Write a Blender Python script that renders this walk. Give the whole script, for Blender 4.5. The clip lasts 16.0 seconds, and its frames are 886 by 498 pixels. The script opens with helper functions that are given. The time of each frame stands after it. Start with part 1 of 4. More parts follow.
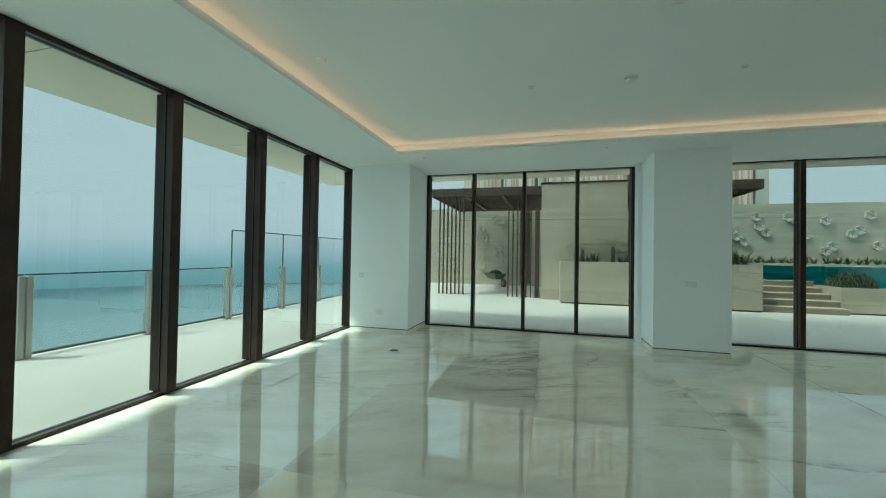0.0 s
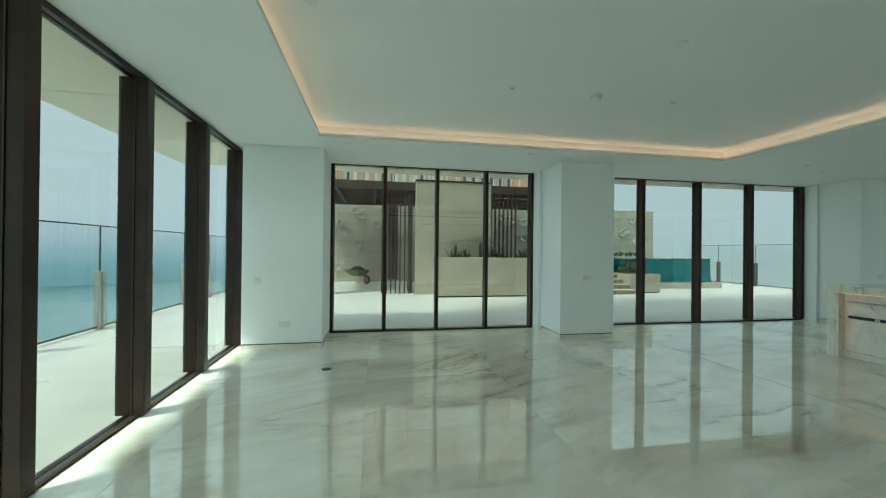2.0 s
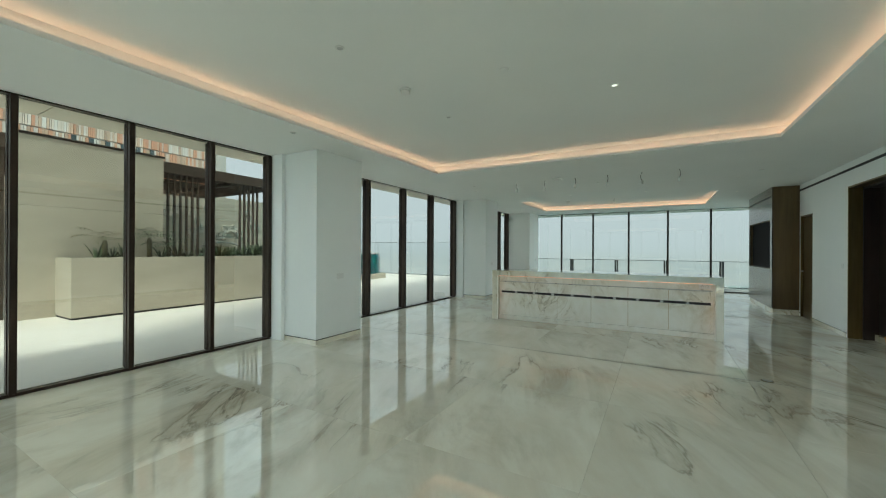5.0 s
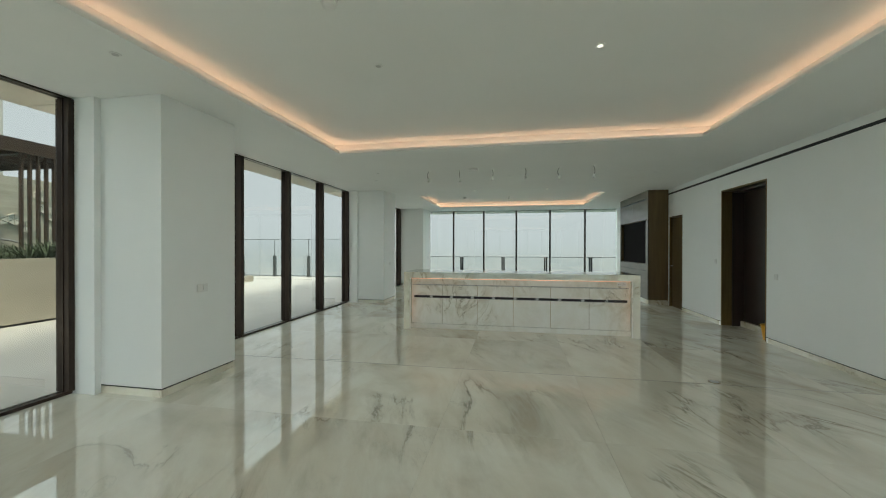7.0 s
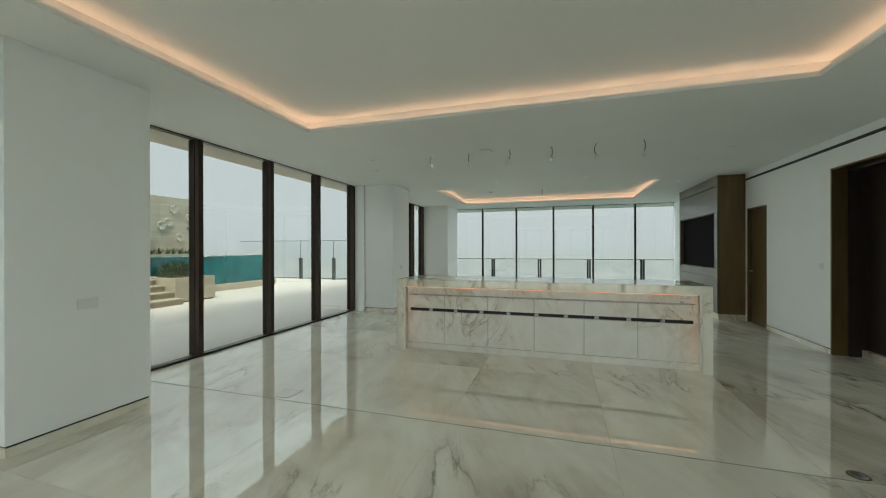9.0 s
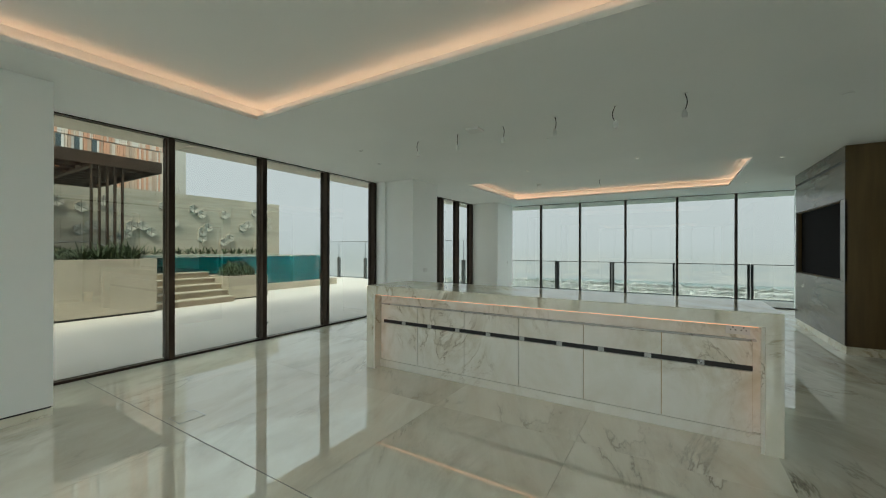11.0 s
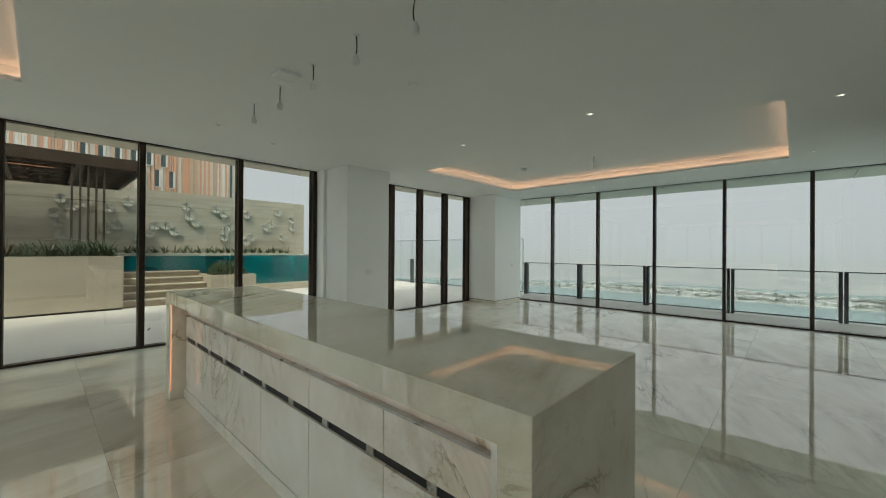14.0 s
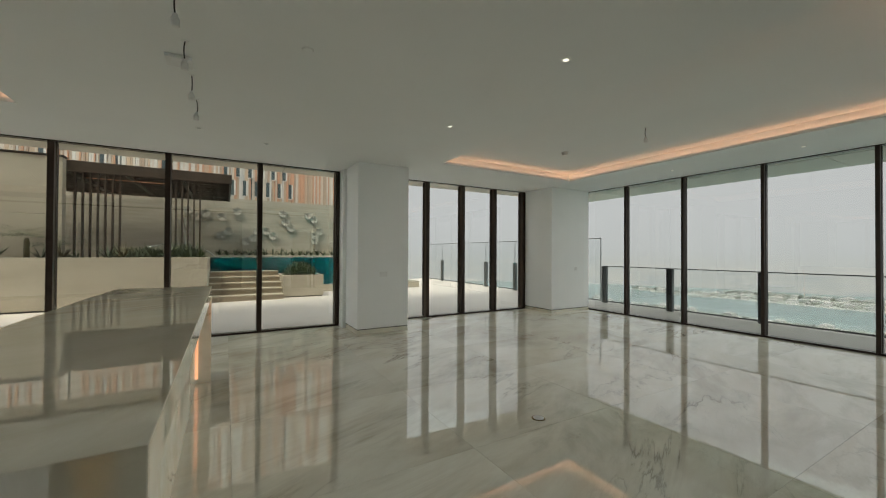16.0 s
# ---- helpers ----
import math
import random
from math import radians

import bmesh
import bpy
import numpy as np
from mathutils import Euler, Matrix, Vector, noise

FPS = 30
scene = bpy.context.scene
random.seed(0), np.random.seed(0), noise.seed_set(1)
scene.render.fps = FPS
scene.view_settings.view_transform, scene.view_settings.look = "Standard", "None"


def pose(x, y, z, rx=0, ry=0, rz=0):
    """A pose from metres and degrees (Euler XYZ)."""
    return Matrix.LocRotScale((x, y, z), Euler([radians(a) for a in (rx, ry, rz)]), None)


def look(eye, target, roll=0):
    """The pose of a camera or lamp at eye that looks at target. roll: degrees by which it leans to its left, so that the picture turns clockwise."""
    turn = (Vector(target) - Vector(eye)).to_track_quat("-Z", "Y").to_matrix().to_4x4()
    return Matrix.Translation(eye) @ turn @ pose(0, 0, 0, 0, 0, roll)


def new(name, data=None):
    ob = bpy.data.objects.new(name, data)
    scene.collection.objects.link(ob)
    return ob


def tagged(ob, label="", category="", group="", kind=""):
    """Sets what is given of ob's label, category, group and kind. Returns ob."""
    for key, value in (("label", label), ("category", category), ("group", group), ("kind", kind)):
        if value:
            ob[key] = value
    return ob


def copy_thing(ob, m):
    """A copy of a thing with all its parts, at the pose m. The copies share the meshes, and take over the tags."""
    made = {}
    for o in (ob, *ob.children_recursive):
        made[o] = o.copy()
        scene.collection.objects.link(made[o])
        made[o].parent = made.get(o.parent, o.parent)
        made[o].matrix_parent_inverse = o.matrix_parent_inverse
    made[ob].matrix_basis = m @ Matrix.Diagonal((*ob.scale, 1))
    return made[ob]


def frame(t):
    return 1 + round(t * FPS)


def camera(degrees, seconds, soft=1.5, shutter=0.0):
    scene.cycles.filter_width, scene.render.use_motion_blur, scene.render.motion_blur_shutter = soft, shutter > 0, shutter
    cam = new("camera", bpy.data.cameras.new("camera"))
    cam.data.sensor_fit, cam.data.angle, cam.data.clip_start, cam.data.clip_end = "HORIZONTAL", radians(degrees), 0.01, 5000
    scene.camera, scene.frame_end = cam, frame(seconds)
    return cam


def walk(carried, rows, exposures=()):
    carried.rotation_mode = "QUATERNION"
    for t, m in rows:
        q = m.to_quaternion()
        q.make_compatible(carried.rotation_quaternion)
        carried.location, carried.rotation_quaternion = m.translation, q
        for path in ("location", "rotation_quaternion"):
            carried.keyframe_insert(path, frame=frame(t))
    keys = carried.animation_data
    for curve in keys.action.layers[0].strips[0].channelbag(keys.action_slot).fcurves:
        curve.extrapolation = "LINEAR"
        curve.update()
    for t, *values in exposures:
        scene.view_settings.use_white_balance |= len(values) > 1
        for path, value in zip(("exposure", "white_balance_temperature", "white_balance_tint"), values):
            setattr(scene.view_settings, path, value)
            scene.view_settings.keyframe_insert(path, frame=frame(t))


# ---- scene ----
cam = camera(99.1, 16.0, soft=1.1)
PATH = [
    (0, (0.072, 0.156, 1.372), (-0.46, 2.084, 1.402), 0.9),
    (0.5, (-0.327, 0.206, 1.38), (-0.659, 2.178, 1.411), 0.8),
    (1, (-0.718, 0.242, 1.405), (-0.83, 2.239, 1.428), 0.7),
    (1.5, (-1.123, 0.353, 1.425), (-0.996, 2.349, 1.438), 0.5),
    (2, (-1.47, 0.458, 1.443), (-1.109, 2.425, 1.45), 0.6),
    (2.5, (-1.692, 0.582, 1.429), (-1.106, 2.494, 1.436), 0.4),
    (3, (-1.911, 0.757, 1.423), (-1.086, 2.578, 1.432), 0.3),
    (3.5, (-2.121, 0.932, 1.367), (-1.033, 2.61, 1.393), 0.0),
    (4, (-2.23, 1.144, 1.381), (-0.881, 2.621, 1.398), 0.0),
    (4.5, (-2.38, 1.444, 1.412), (-0.803, 2.673, 1.424), 0.1),
    (5, (-2.38, 1.807, 1.44), (-0.643, 2.799, 1.442), 0.3),
    (5.2, (-2.371, 1.938, 1.431), (-0.586, 2.84, 1.429), 0.4),
    (7.5, (-1.157, 2.952, 1.457), (0.814, 3.294, 1.448), -0.0),
    (8, (-0.81, 2.83, 1.455), (1.148, 3.222, 1.447), 0.1),
    (8.5, (-0.417, 2.718, 1.447), (1.524, 3.199, 1.442), -0.0),
    (11, (1.484, 1.564, 1.464), (3.188, 2.611, 1.464), 0.1),
    (11.5, (1.89, 1.375, 1.462), (3.565, 2.469, 1.463), 0.2),
    (12, (2.347, 1.209, 1.454), (3.983, 2.359, 1.456), 0.1),
    (12.5, (2.787, 0.959, 1.443), (4.388, 2.158, 1.447), 0.1),
    (13, (3.224, 0.81, 1.438), (4.798, 2.044, 1.443), 0.2),
    (13.5, (3.698, 0.625, 1.442), (5.228, 1.913, 1.447), 0.3),
    (14, (4.149, 0.438, 1.42), (5.611, 1.804, 1.427), 0.4),
    (14.5, (4.514, 0.326, 1.424), (5.894, 1.774, 1.435), 0.2),
    (15, (4.985, 0.161, 1.386), (6.265, 1.698, 1.405), 0.5),
    (15.5, (5.447, 0.083, 1.407), (6.607, 1.712, 1.421), 0.3),
    (16, (5.926, -0.013, 1.387), (6.923, 1.721, 1.407), 0.3),
]
walk(cam, [(t, look(eye, target, roll)) for t, eye, target, roll in PATH],
     [(0.0, 2.17, 5450.0, -28.0), (2.0, 2.27, 5600.0, -25.0), (3.5, 2.42, 5800.0, -21.0), (5.0, 2.47, 6050.0, -14.0), (7.5, 2.47, 6400.0, -8.0), (12.5, 2.36, 6350.0, -9.0), (16.0, 2.30, 6850.0, 1.0)])

# ---- world, sun, exposure ----
world = bpy.data.worlds.new("hazy_sky")
scene.world = world
world.use_nodes = True
wn, wl = world.node_tree.nodes, world.node_tree.links
wn.clear()
sky = wn.new("ShaderNodeTexSky")
sky.sky_type, sky.sun_disc = "NISHITA", False
sky.sun_elevation, sky.sun_rotation = radians(59), radians(243)
sky.dust_density, sky.air_density, sky.ozone_density = 6.0, 1.2, 2.0
haze = wn.new("ShaderNodeRGB")
haze.outputs[0].default_value = (9.1, 9.5, 9.8, 1)
wmix = wn.new("ShaderNodeMixRGB")
wmix.inputs[0].default_value = 0.68
wbg = wn.new("ShaderNodeBackground")
wbg.inputs[1].default_value = 0.15
wout = wn.new("ShaderNodeOutputWorld")
wl.new(sky.outputs[0], wmix.inputs[1])
wl.new(haze.outputs[0], wmix.inputs[2])
wl.new(wmix.outputs[0], wbg.inputs[0])
wl.new(wbg.outputs[0], wout.inputs[0])

sun = new("sun", bpy.data.lights.new("sun", "SUN"))
sun.data.energy, sun.data.angle, sun.data.color = 2.8, radians(7), (1.0, 0.95, 0.86)
sun.matrix_world = look((-8.1, -4.2, 15), (0, 0, 0))

# ---- materials ----
def mat(name):
    m = bpy.data.materials.new(name)
    m.use_nodes = True
    t = m.node_tree
    return m, t.nodes, t.links, t.nodes["Principled BSDF"]


def ramp(nodes, stops):
    r = nodes.new("ShaderNodeValToRGB")
    e = r.color_ramp.elements
    while len(e) < len(stops):
        e.new(0.5)
    for k, (p, c) in zip(e, stops):
        k.position = p
        k.color = (c, c, c, 1) if isinstance(c, (int, float)) else (*c, 1)
    return r


def rough_mat(name, c1, c2, scale=3.0, rough=0.6, metal=0.0, fine=60.0, bump=0.15, stretch=(1, 1, 1), rvar=0.1, spec=0.5, detail=6, coords="Object"):
    """Two scales of colour variation, grain relief and uneven gloss."""
    m, n, l, p = mat(name)
    co, mp = n.new("ShaderNodeTexCoord"), n.new("ShaderNodeMapping")
    mp.inputs["Scale"].default_value = stretch
    a, b = n.new("ShaderNodeTexNoise"), n.new("ShaderNodeTexNoise")
    a.inputs["Scale"].default_value, a.inputs["Detail"].default_value = scale, detail
    b.inputs["Scale"].default_value, b.inputs["Detail"].default_value = fine, 4
    r = ramp(n, [(0.32, c1), (0.68, c2)])
    mx = n.new("ShaderNodeMixRGB")
    mx.blend_type, mx.inputs[0].default_value = "OVERLAY", 0.18
    bm_ = n.new("ShaderNodeBump")
    bm_.inputs["Strength"].default_value, bm_.inputs["Distance"].default_value = bump, 0.01
    rr = n.new("ShaderNodeMapRange")
    rr.inputs["To Min"].default_value, rr.inputs["To Max"].default_value = max(0.02, rough - rvar), min(1, rough + rvar)
    l.new(co.outputs[coords], mp.inputs[0])
    l.new(mp.outputs[0], a.inputs["Vector"]), l.new(mp.outputs[0], b.inputs["Vector"])
    l.new(a.outputs["Fac"], r.inputs[0])
    l.new(r.outputs[0], mx.inputs[1]), l.new(b.outputs["Fac"], mx.inputs[2])
    l.new(mx.outputs[0], p.inputs["Base Color"])
    l.new(b.outputs["Fac"], bm_.inputs["Height"]), l.new(bm_.outputs[0], p.inputs["Normal"])
    l.new(a.outputs["Fac"], rr.inputs[0]), l.new(rr.outputs[0], p.inputs["Roughness"])
    p.inputs["Metallic"].default_value = metal
    p.inputs["Specular IOR Level"].default_value = spec
    return m


def marble_mat(name, light, mid, smoke, vein, rough, amount, scale, per_piece=True, turn=0.5, ior=2.15):
    """Polished stone: clouds, smoky bands, jagged dark veins in soft halos and hairline cracks, shifted and turned from slab to slab."""
    m, n, l, p = mat(name)

    def math_node(op, a, b, clamp=False):
        k = n.new("ShaderNodeMath")
        k.operation, k.use_clamp = op, clamp
        for q, v in enumerate((a, b)):
            if isinstance(v, (int, float)):
                k.inputs[q].default_value = v
            else:
                l.new(v, k.inputs[q])
        return k.outputs[0]

    def noise(vec, s, detail, roughness, distortion):
        t = n.new("ShaderNodeTexNoise")
        for key, v in (("Scale", s), ("Detail", detail), ("Roughness", roughness), ("Distortion", distortion)):
            t.inputs[key].default_value = v
        l.new(vec, t.inputs["Vector"])
        return t.outputs["Fac"]

    def shaped(value, stops):
        r = ramp(n, stops)
        l.new(value, r.inputs[0])
        return r.outputs[0]

    def over(fac, below, colour):
        k = n.new("ShaderNodeMixRGB")
        k.inputs[2].default_value = (*colour, 1)
        l.new(fac, k.inputs[0]), l.new(below, k.inputs[1])
        return k.outputs[0]

    co, info = n.new("ShaderNodeTexCoord"), n.new("ShaderNodeObjectInfo")
    comb, add, rot, mp = n.new("ShaderNodeCombineXYZ"), n.new("ShaderNodeVectorMath"), n.new("ShaderNodeVectorRotate"), n.new("ShaderNodeMapping")
    rnd = math_node("MULTIPLY", info.outputs["Random"], 1.0 if per_piece else 0.0)
    for k, s in enumerate((0.7, 0.9, 0.4)):
        l.new(math_node("MULTIPLY", rnd, s), comb.inputs[k])
    l.new(math_node("ADD", math_node("MULTIPLY", rnd, 0.35), -0.6), rot.inputs["Angle"])
    rot.rotation_type = "Z_AXIS"
    l.new(n.new("ShaderNodeNewGeometry").outputs["Position"] if per_piece else co.outputs["Object"], rot.inputs["Vector"])
    l.new(rot.outputs[0], add.inputs[0]), l.new(comb.outputs[0], add.inputs[1])
    mp.inputs["Rotation"].default_value, mp.inputs["Scale"].default_value = (0.3, 0.2, turn), (0.5, 1.5, 1.0)
    l.new(add.outputs[0], mp.inputs[0])
    vec, plain = mp.outputs[0], add.outputs[0]
    cloud = noise(vec, scale * 1.5, 9, 0.62, 0.9)
    colour = shaped(cloud, [(0.30, mid), (0.62, light)])
    patch = shaped(noise(plain, scale * 0.9, 4, 0.55, 0.6), [(0.40, 0.0), (0.62, 1.0)])
    where = shaped(noise(plain, scale * 0.75, 3, 0.5, 0.3), [(0.48, 0.0), (0.66, 1.0)])
    band = shaped(noise(vec, scale * 0.9, 10, 0.66, 1.6), [(0.44, 0.0), (0.56, 0.5), (0.70, 1.0)])
    colour = over(math_node("MULTIPLY", math_node("MULTIPLY", band, patch), min(1.0, amount * 1.25)), colour, smoke)
    v1 = noise(vec, scale * 0.8, 11, 0.60, 0.9)
    halo = shaped(v1, [(0.440, 0.0), (0.50, 1.0), (0.525, 0.0)])
    core = shaped(v1, [(0.489, 0.0), (0.499, 1.0), (0.502, 1.0), (0.509, 0.0)])
    hair = shaped(noise(vec, scale * 2.1, 10, 0.58, 0.8), [(0.493, 0.0), (0.50, 1.0), (0.507, 0.0)])
    broken = shaped(noise(plain, scale * 5.0, 4, 0.6, 0.0), [(0.36, 0.15), (0.60, 1.0)])
    colour = over(math_node("MULTIPLY", math_node("MULTIPLY", halo, where), amount * 0.75), colour, smoke)
    colour = over(math_node("MULTIPLY", math_node("MULTIPLY", hair, where), amount * 0.35), colour, vein)
    colour = over(math_node("MULTIPLY", math_node("MULTIPLY", math_node("MULTIPLY", core, where), broken), min(1.0, amount * 1.3)), colour, vein)
    tone, tv = n.new("ShaderNodeHueSaturation"), n.new("ShaderNodeMapRange")
    tv.inputs["To Min"].default_value, tv.inputs["To Max"].default_value = (0.91, 1.04) if per_piece else (1, 1)
    l.new(info.outputs["Random"], tv.inputs[0]), l.new(tv.outputs[0], tone.inputs["Value"])
    l.new(colour, tone.inputs["Color"]), l.new(tone.outputs[0], p.inputs["Base Color"])
    rr = n.new("ShaderNodeMapRange")
    rr.inputs["To Min"].default_value, rr.inputs["To Max"].default_value = rough, rough + 0.005
    l.new(cloud, rr.inputs[0]), l.new(rr.outputs[0], p.inputs["Roughness"])
    p.inputs["Specular IOR Level"].default_value, p.inputs["IOR"].default_value = 0.9 if ior > 2 else 0.5, ior
    return m


def glow_mat(name, color, strength):
    m, n, l, p = mat(name)
    p.inputs["Base Color"].default_value = (*color, 1)
    p.inputs["Emission Color"].default_value, p.inputs["Emission Strength"].default_value = (*color, 1), strength
    return m


def open_back(bm):
    """Leaves out the rear sheet of a pane, so that its tint counts once."""
    bm.faces.ensure_lookup_table()
    bmesh.ops.delete(bm, geom=[max(bm.faces, key=lambda f: f.calc_area())], context="FACES_ONLY")
    return bm


def glass_mat(name, tint, gloss=1.0):
    m, n, l, p = mat(name)
    n.remove(p)
    tr, gl, mx, lw = n.new("ShaderNodeBsdfTransparent"), n.new("ShaderNodeBsdfGlossy"), n.new("ShaderNodeMixShader"), n.new("ShaderNodeLayerWeight")
    pw_, sc_ = n.new("ShaderNodeMath"), n.new("ShaderNodeMath")
    tr.inputs[0].default_value = (*tint, 1)
    gl.inputs["Roughness"].default_value, gl.inputs[0].default_value = 0.0, (gloss, gloss, gloss, 1)
    lw.inputs[0].default_value = 0.5
    pw_.operation, pw_.inputs[1].default_value = "POWER", 4.5
    sc_.operation, sc_.inputs[1].default_value, sc_.inputs[2].default_value = "MULTIPLY_ADD", 0.6, 0.032
    l.new(lw.outputs["Facing"], pw_.inputs[0]), l.new(pw_.outputs[0], sc_.inputs[0]), l.new(sc_.outputs[0], mx.inputs[0])
    l.new(tr.outputs[0], mx.inputs[1]), l.new(gl.outputs[0], mx.inputs[2])
    l.new(mx.outputs[0], n["Material Output"].inputs[0])
    return m


M_floor = marble_mat("polished_marble_floor", (0.85, 0.83, 0.725), (0.71, 0.655, 0.525), (0.36, 0.30, 0.20), (0.10, 0.085, 0.055), 0.003, 0.66, 0.8)
# One marble, two tones: light on the fronts and shade on top painted in.
M_isl = marble_mat("dimmed_marble", (0.84, 0.81, 0.69), (0.75, 0.71, 0.56), (0.46, 0.37, 0.21), (0.20, 0.145, 0.06), 0.003, 0.75, 1.0, per_piece=False, turn=0.9)
M_front = marble_mat("lit_front_marble", (0.93, 0.92, 0.87), (0.87, 0.85, 0.77), (0.60, 0.54, 0.40), (0.24, 0.19, 0.12), 0.05, 0.6, 1.5, per_piece=False, turn=0.9, ior=1.45)
M_grout = rough_mat("grey_grout", (0.26, 0.25, 0.22), (0.34, 0.32, 0.28), 6, 0.8, bump=0.1)
M_wall = rough_mat("white_wall_paint", (0.86, 0.87, 0.85), (0.89, 0.90, 0.88), 1.2, 0.55, bump=0.04, fine=180)
M_ceil = rough_mat("white_ceiling_paint", (0.82, 0.83, 0.81), (0.85, 0.86, 0.84), 0.8, 0.7, bump=0.03, fine=150)
M_frame = rough_mat("dark_bronze_aluminium", (0.034, 0.023, 0.017), (0.05, 0.034, 0.025), 5, 0.35, metal=0.6, bump=0.02)
M_bronze = rough_mat("brushed_bronze", (0.15, 0.105, 0.04), (0.20, 0.145, 0.06), 2, 0.32, metal=0.75, bump=0.03, stretch=(12, 12, 1))
M_brass = rough_mat("seam_glow_brass", (0.50, 0.36, 0.20), (0.58, 0.43, 0.25), 3, 0.35, metal=0.6, bump=0.02)
M_joint = rough_mat("grey_joint_sealant", (0.20, 0.19, 0.17), (0.27, 0.26, 0.23), 6, 0.5, bump=0.02)
M_gap = rough_mat("shadow_gap_black", (0.012, 0.012, 0.012), (0.02, 0.02, 0.02), 5, 0.6, bump=0.02)
M_taupe = rough_mat("taupe_lacquered_veneer", (0.13, 0.115, 0.09), (0.17, 0.15, 0.12), 1.2, 0.2, bump=0.03, stretch=(1, 1, 6), rvar=0.05)
M_brown = rough_mat("dark_brown_wood_panel", (0.10, 0.062, 0.020), (0.15, 0.095, 0.034), 1.6, 0.4, bump=0.05, stretch=(8, 8, 0.7))
M_doorwood = rough_mat("near_black_stained_wood", (0.016, 0.009, 0.007), (0.028, 0.016, 0.012), 2.0, 0.35, bump=0.05, stretch=(10, 10, 0.6))
M_screen = rough_mat("black_niche_panel", (0.006, 0.005, 0.005), (0.010, 0.008, 0.008), 2, 0.75, bump=0.01, spec=0.04)
M_stone = rough_mat("cream_limestone", (0.47, 0.42, 0.33), (0.56, 0.51, 0.41), 0.9, 0.6, bump=0.015, fine=14, stretch=(1, 1, 3))
M_riser = rough_mat("darker_brown_riser", (0.38, 0.31, 0.23), (0.46, 0.385, 0.29), 2.0, 0.6, bump=0.05)
M_towerglass = rough_mat("dark_teal_glass", (0.06, 0.085, 0.09), (0.09, 0.12, 0.13), 1.0, 0.15, bump=0.01)
M_fstone = rough_mat("travertine_feature_wall", (0.47, 0.415, 0.325), (0.61, 0.555, 0.455), 2.0, 0.75, bump=0.16, fine=30, stretch=(0.5, 1, 5))
M_pave = rough_mat("pale_terrace_paving", (0.76, 0.70, 0.64), (0.83, 0.77, 0.71), 0.8, 0.55, bump=0.01, fine=30)
M_soffit = rough_mat("cream_soffit_panel", (0.84, 0.77, 0.63), (0.87, 0.80, 0.67), 0.7, 0.6, bump=0.03)
M_perg = rough_mat("dark_timber_pergola", (0.05, 0.033, 0.022), (0.09, 0.06, 0.04), 2, 0.5, bump=0.08, stretch=(4, 4, 1))
M_hex = rough_mat("pale_relief_stone", (0.59, 0.55, 0.47), (0.66, 0.62, 0.54), 4, 0.6, bump=0.08)
M_postl = rough_mat("light_anodised_aluminium", (0.50, 0.50, 0.46), (0.58, 0.58, 0.54), 3, 0.4, metal=0.5, bump=0.02)
M_postd = rough_mat("grey_anodised_aluminium", (0.10, 0.11, 0.11), (0.15, 0.16, 0.16), 3, 0.4, metal=0.5, bump=0.02)
M_white = rough_mat("white_plastic", (0.75, 0.75, 0.73), (0.8, 0.8, 0.78), 6, 0.35, bump=0.02)
M_steel = rough_mat("brushed_steel", (0.45, 0.45, 0.44), (0.58, 0.58, 0.57), 8, 0.3, metal=0.95, bump=0.03)
M_cable = rough_mat("black_cable_rubber", (0.015, 0.015, 0.015), (0.025, 0.025, 0.025), 9, 0.5, bump=0.02)
M_soil = rough_mat("dark_soil", (0.05, 0.035, 0.022), (0.09, 0.065, 0.04), 9, 0.9, bump=0.5)
M_green = rough_mat("dull_green_leaf", (0.045, 0.075, 0.03), (0.10, 0.13, 0.055), 4, 0.55, bump=0.05)
M_dry = rough_mat("brownish_palm_leaf", (0.12, 0.10, 0.04), (0.18, 0.15, 0.07), 4, 0.6, bump=0.05)
M_yellow = rough_mat("yellow_plastic", (0.72, 0.36, 0.02), (0.8, 0.42, 0.03), 5, 0.45, bump=0.02)
M_barrow = rough_mat("green_painted_steel", (0.16, 0.24, 0.10), (0.26, 0.32, 0.16), 5, 0.5, bump=0.05)
M_tyre = rough_mat("black_rubber", (0.02, 0.02, 0.02), (0.035, 0.03, 0.03), 9, 0.8, bump=0.1)
M_red = rough_mat("red_rim_paint", (0.4, 0.08, 0.05), (0.5, 0.12, 0.08), 9, 0.5, bump=0.05)
M_pool = rough_mat("pool_teal_tile", (0.0, 0.16, 0.19), (0.01, 0.23, 0.26), 0.7, 0.12, bump=0.02, spec=0.6, rvar=0.04)
M_led = glow_mat("warm_led_strip", (1.0, 0.58, 0.40), 0.60)
M_led2 = glow_mat("amber_led_strip", (1.0, 0.47, 0.27), 0.2)
M_lamp = glow_mat("downlight_lens", (1.0, 0.95, 0.86), 0.22)
M_glass = glass_mat("tinted_window_glass", (0.137, 0.1375, 0.137))
M_rail = glass_mat("balustrade_glass", (0.92, 0.94, 0.94))
M_build = rough_mat("tower_plaster", (0.52, 0.48, 0.42), (0.6, 0.56, 0.5), 0.3, 0.8, bump=0.03)

# ---- builders ----
ROOT = {}


def thing(name, at, label, category, group="", kind=""):
    ob = new(name)
    ob.location = at
    ob.empty_display_size = 0.1
    ROOT[ob] = Vector(at)
    return tagged(ob, label, category, group, kind)


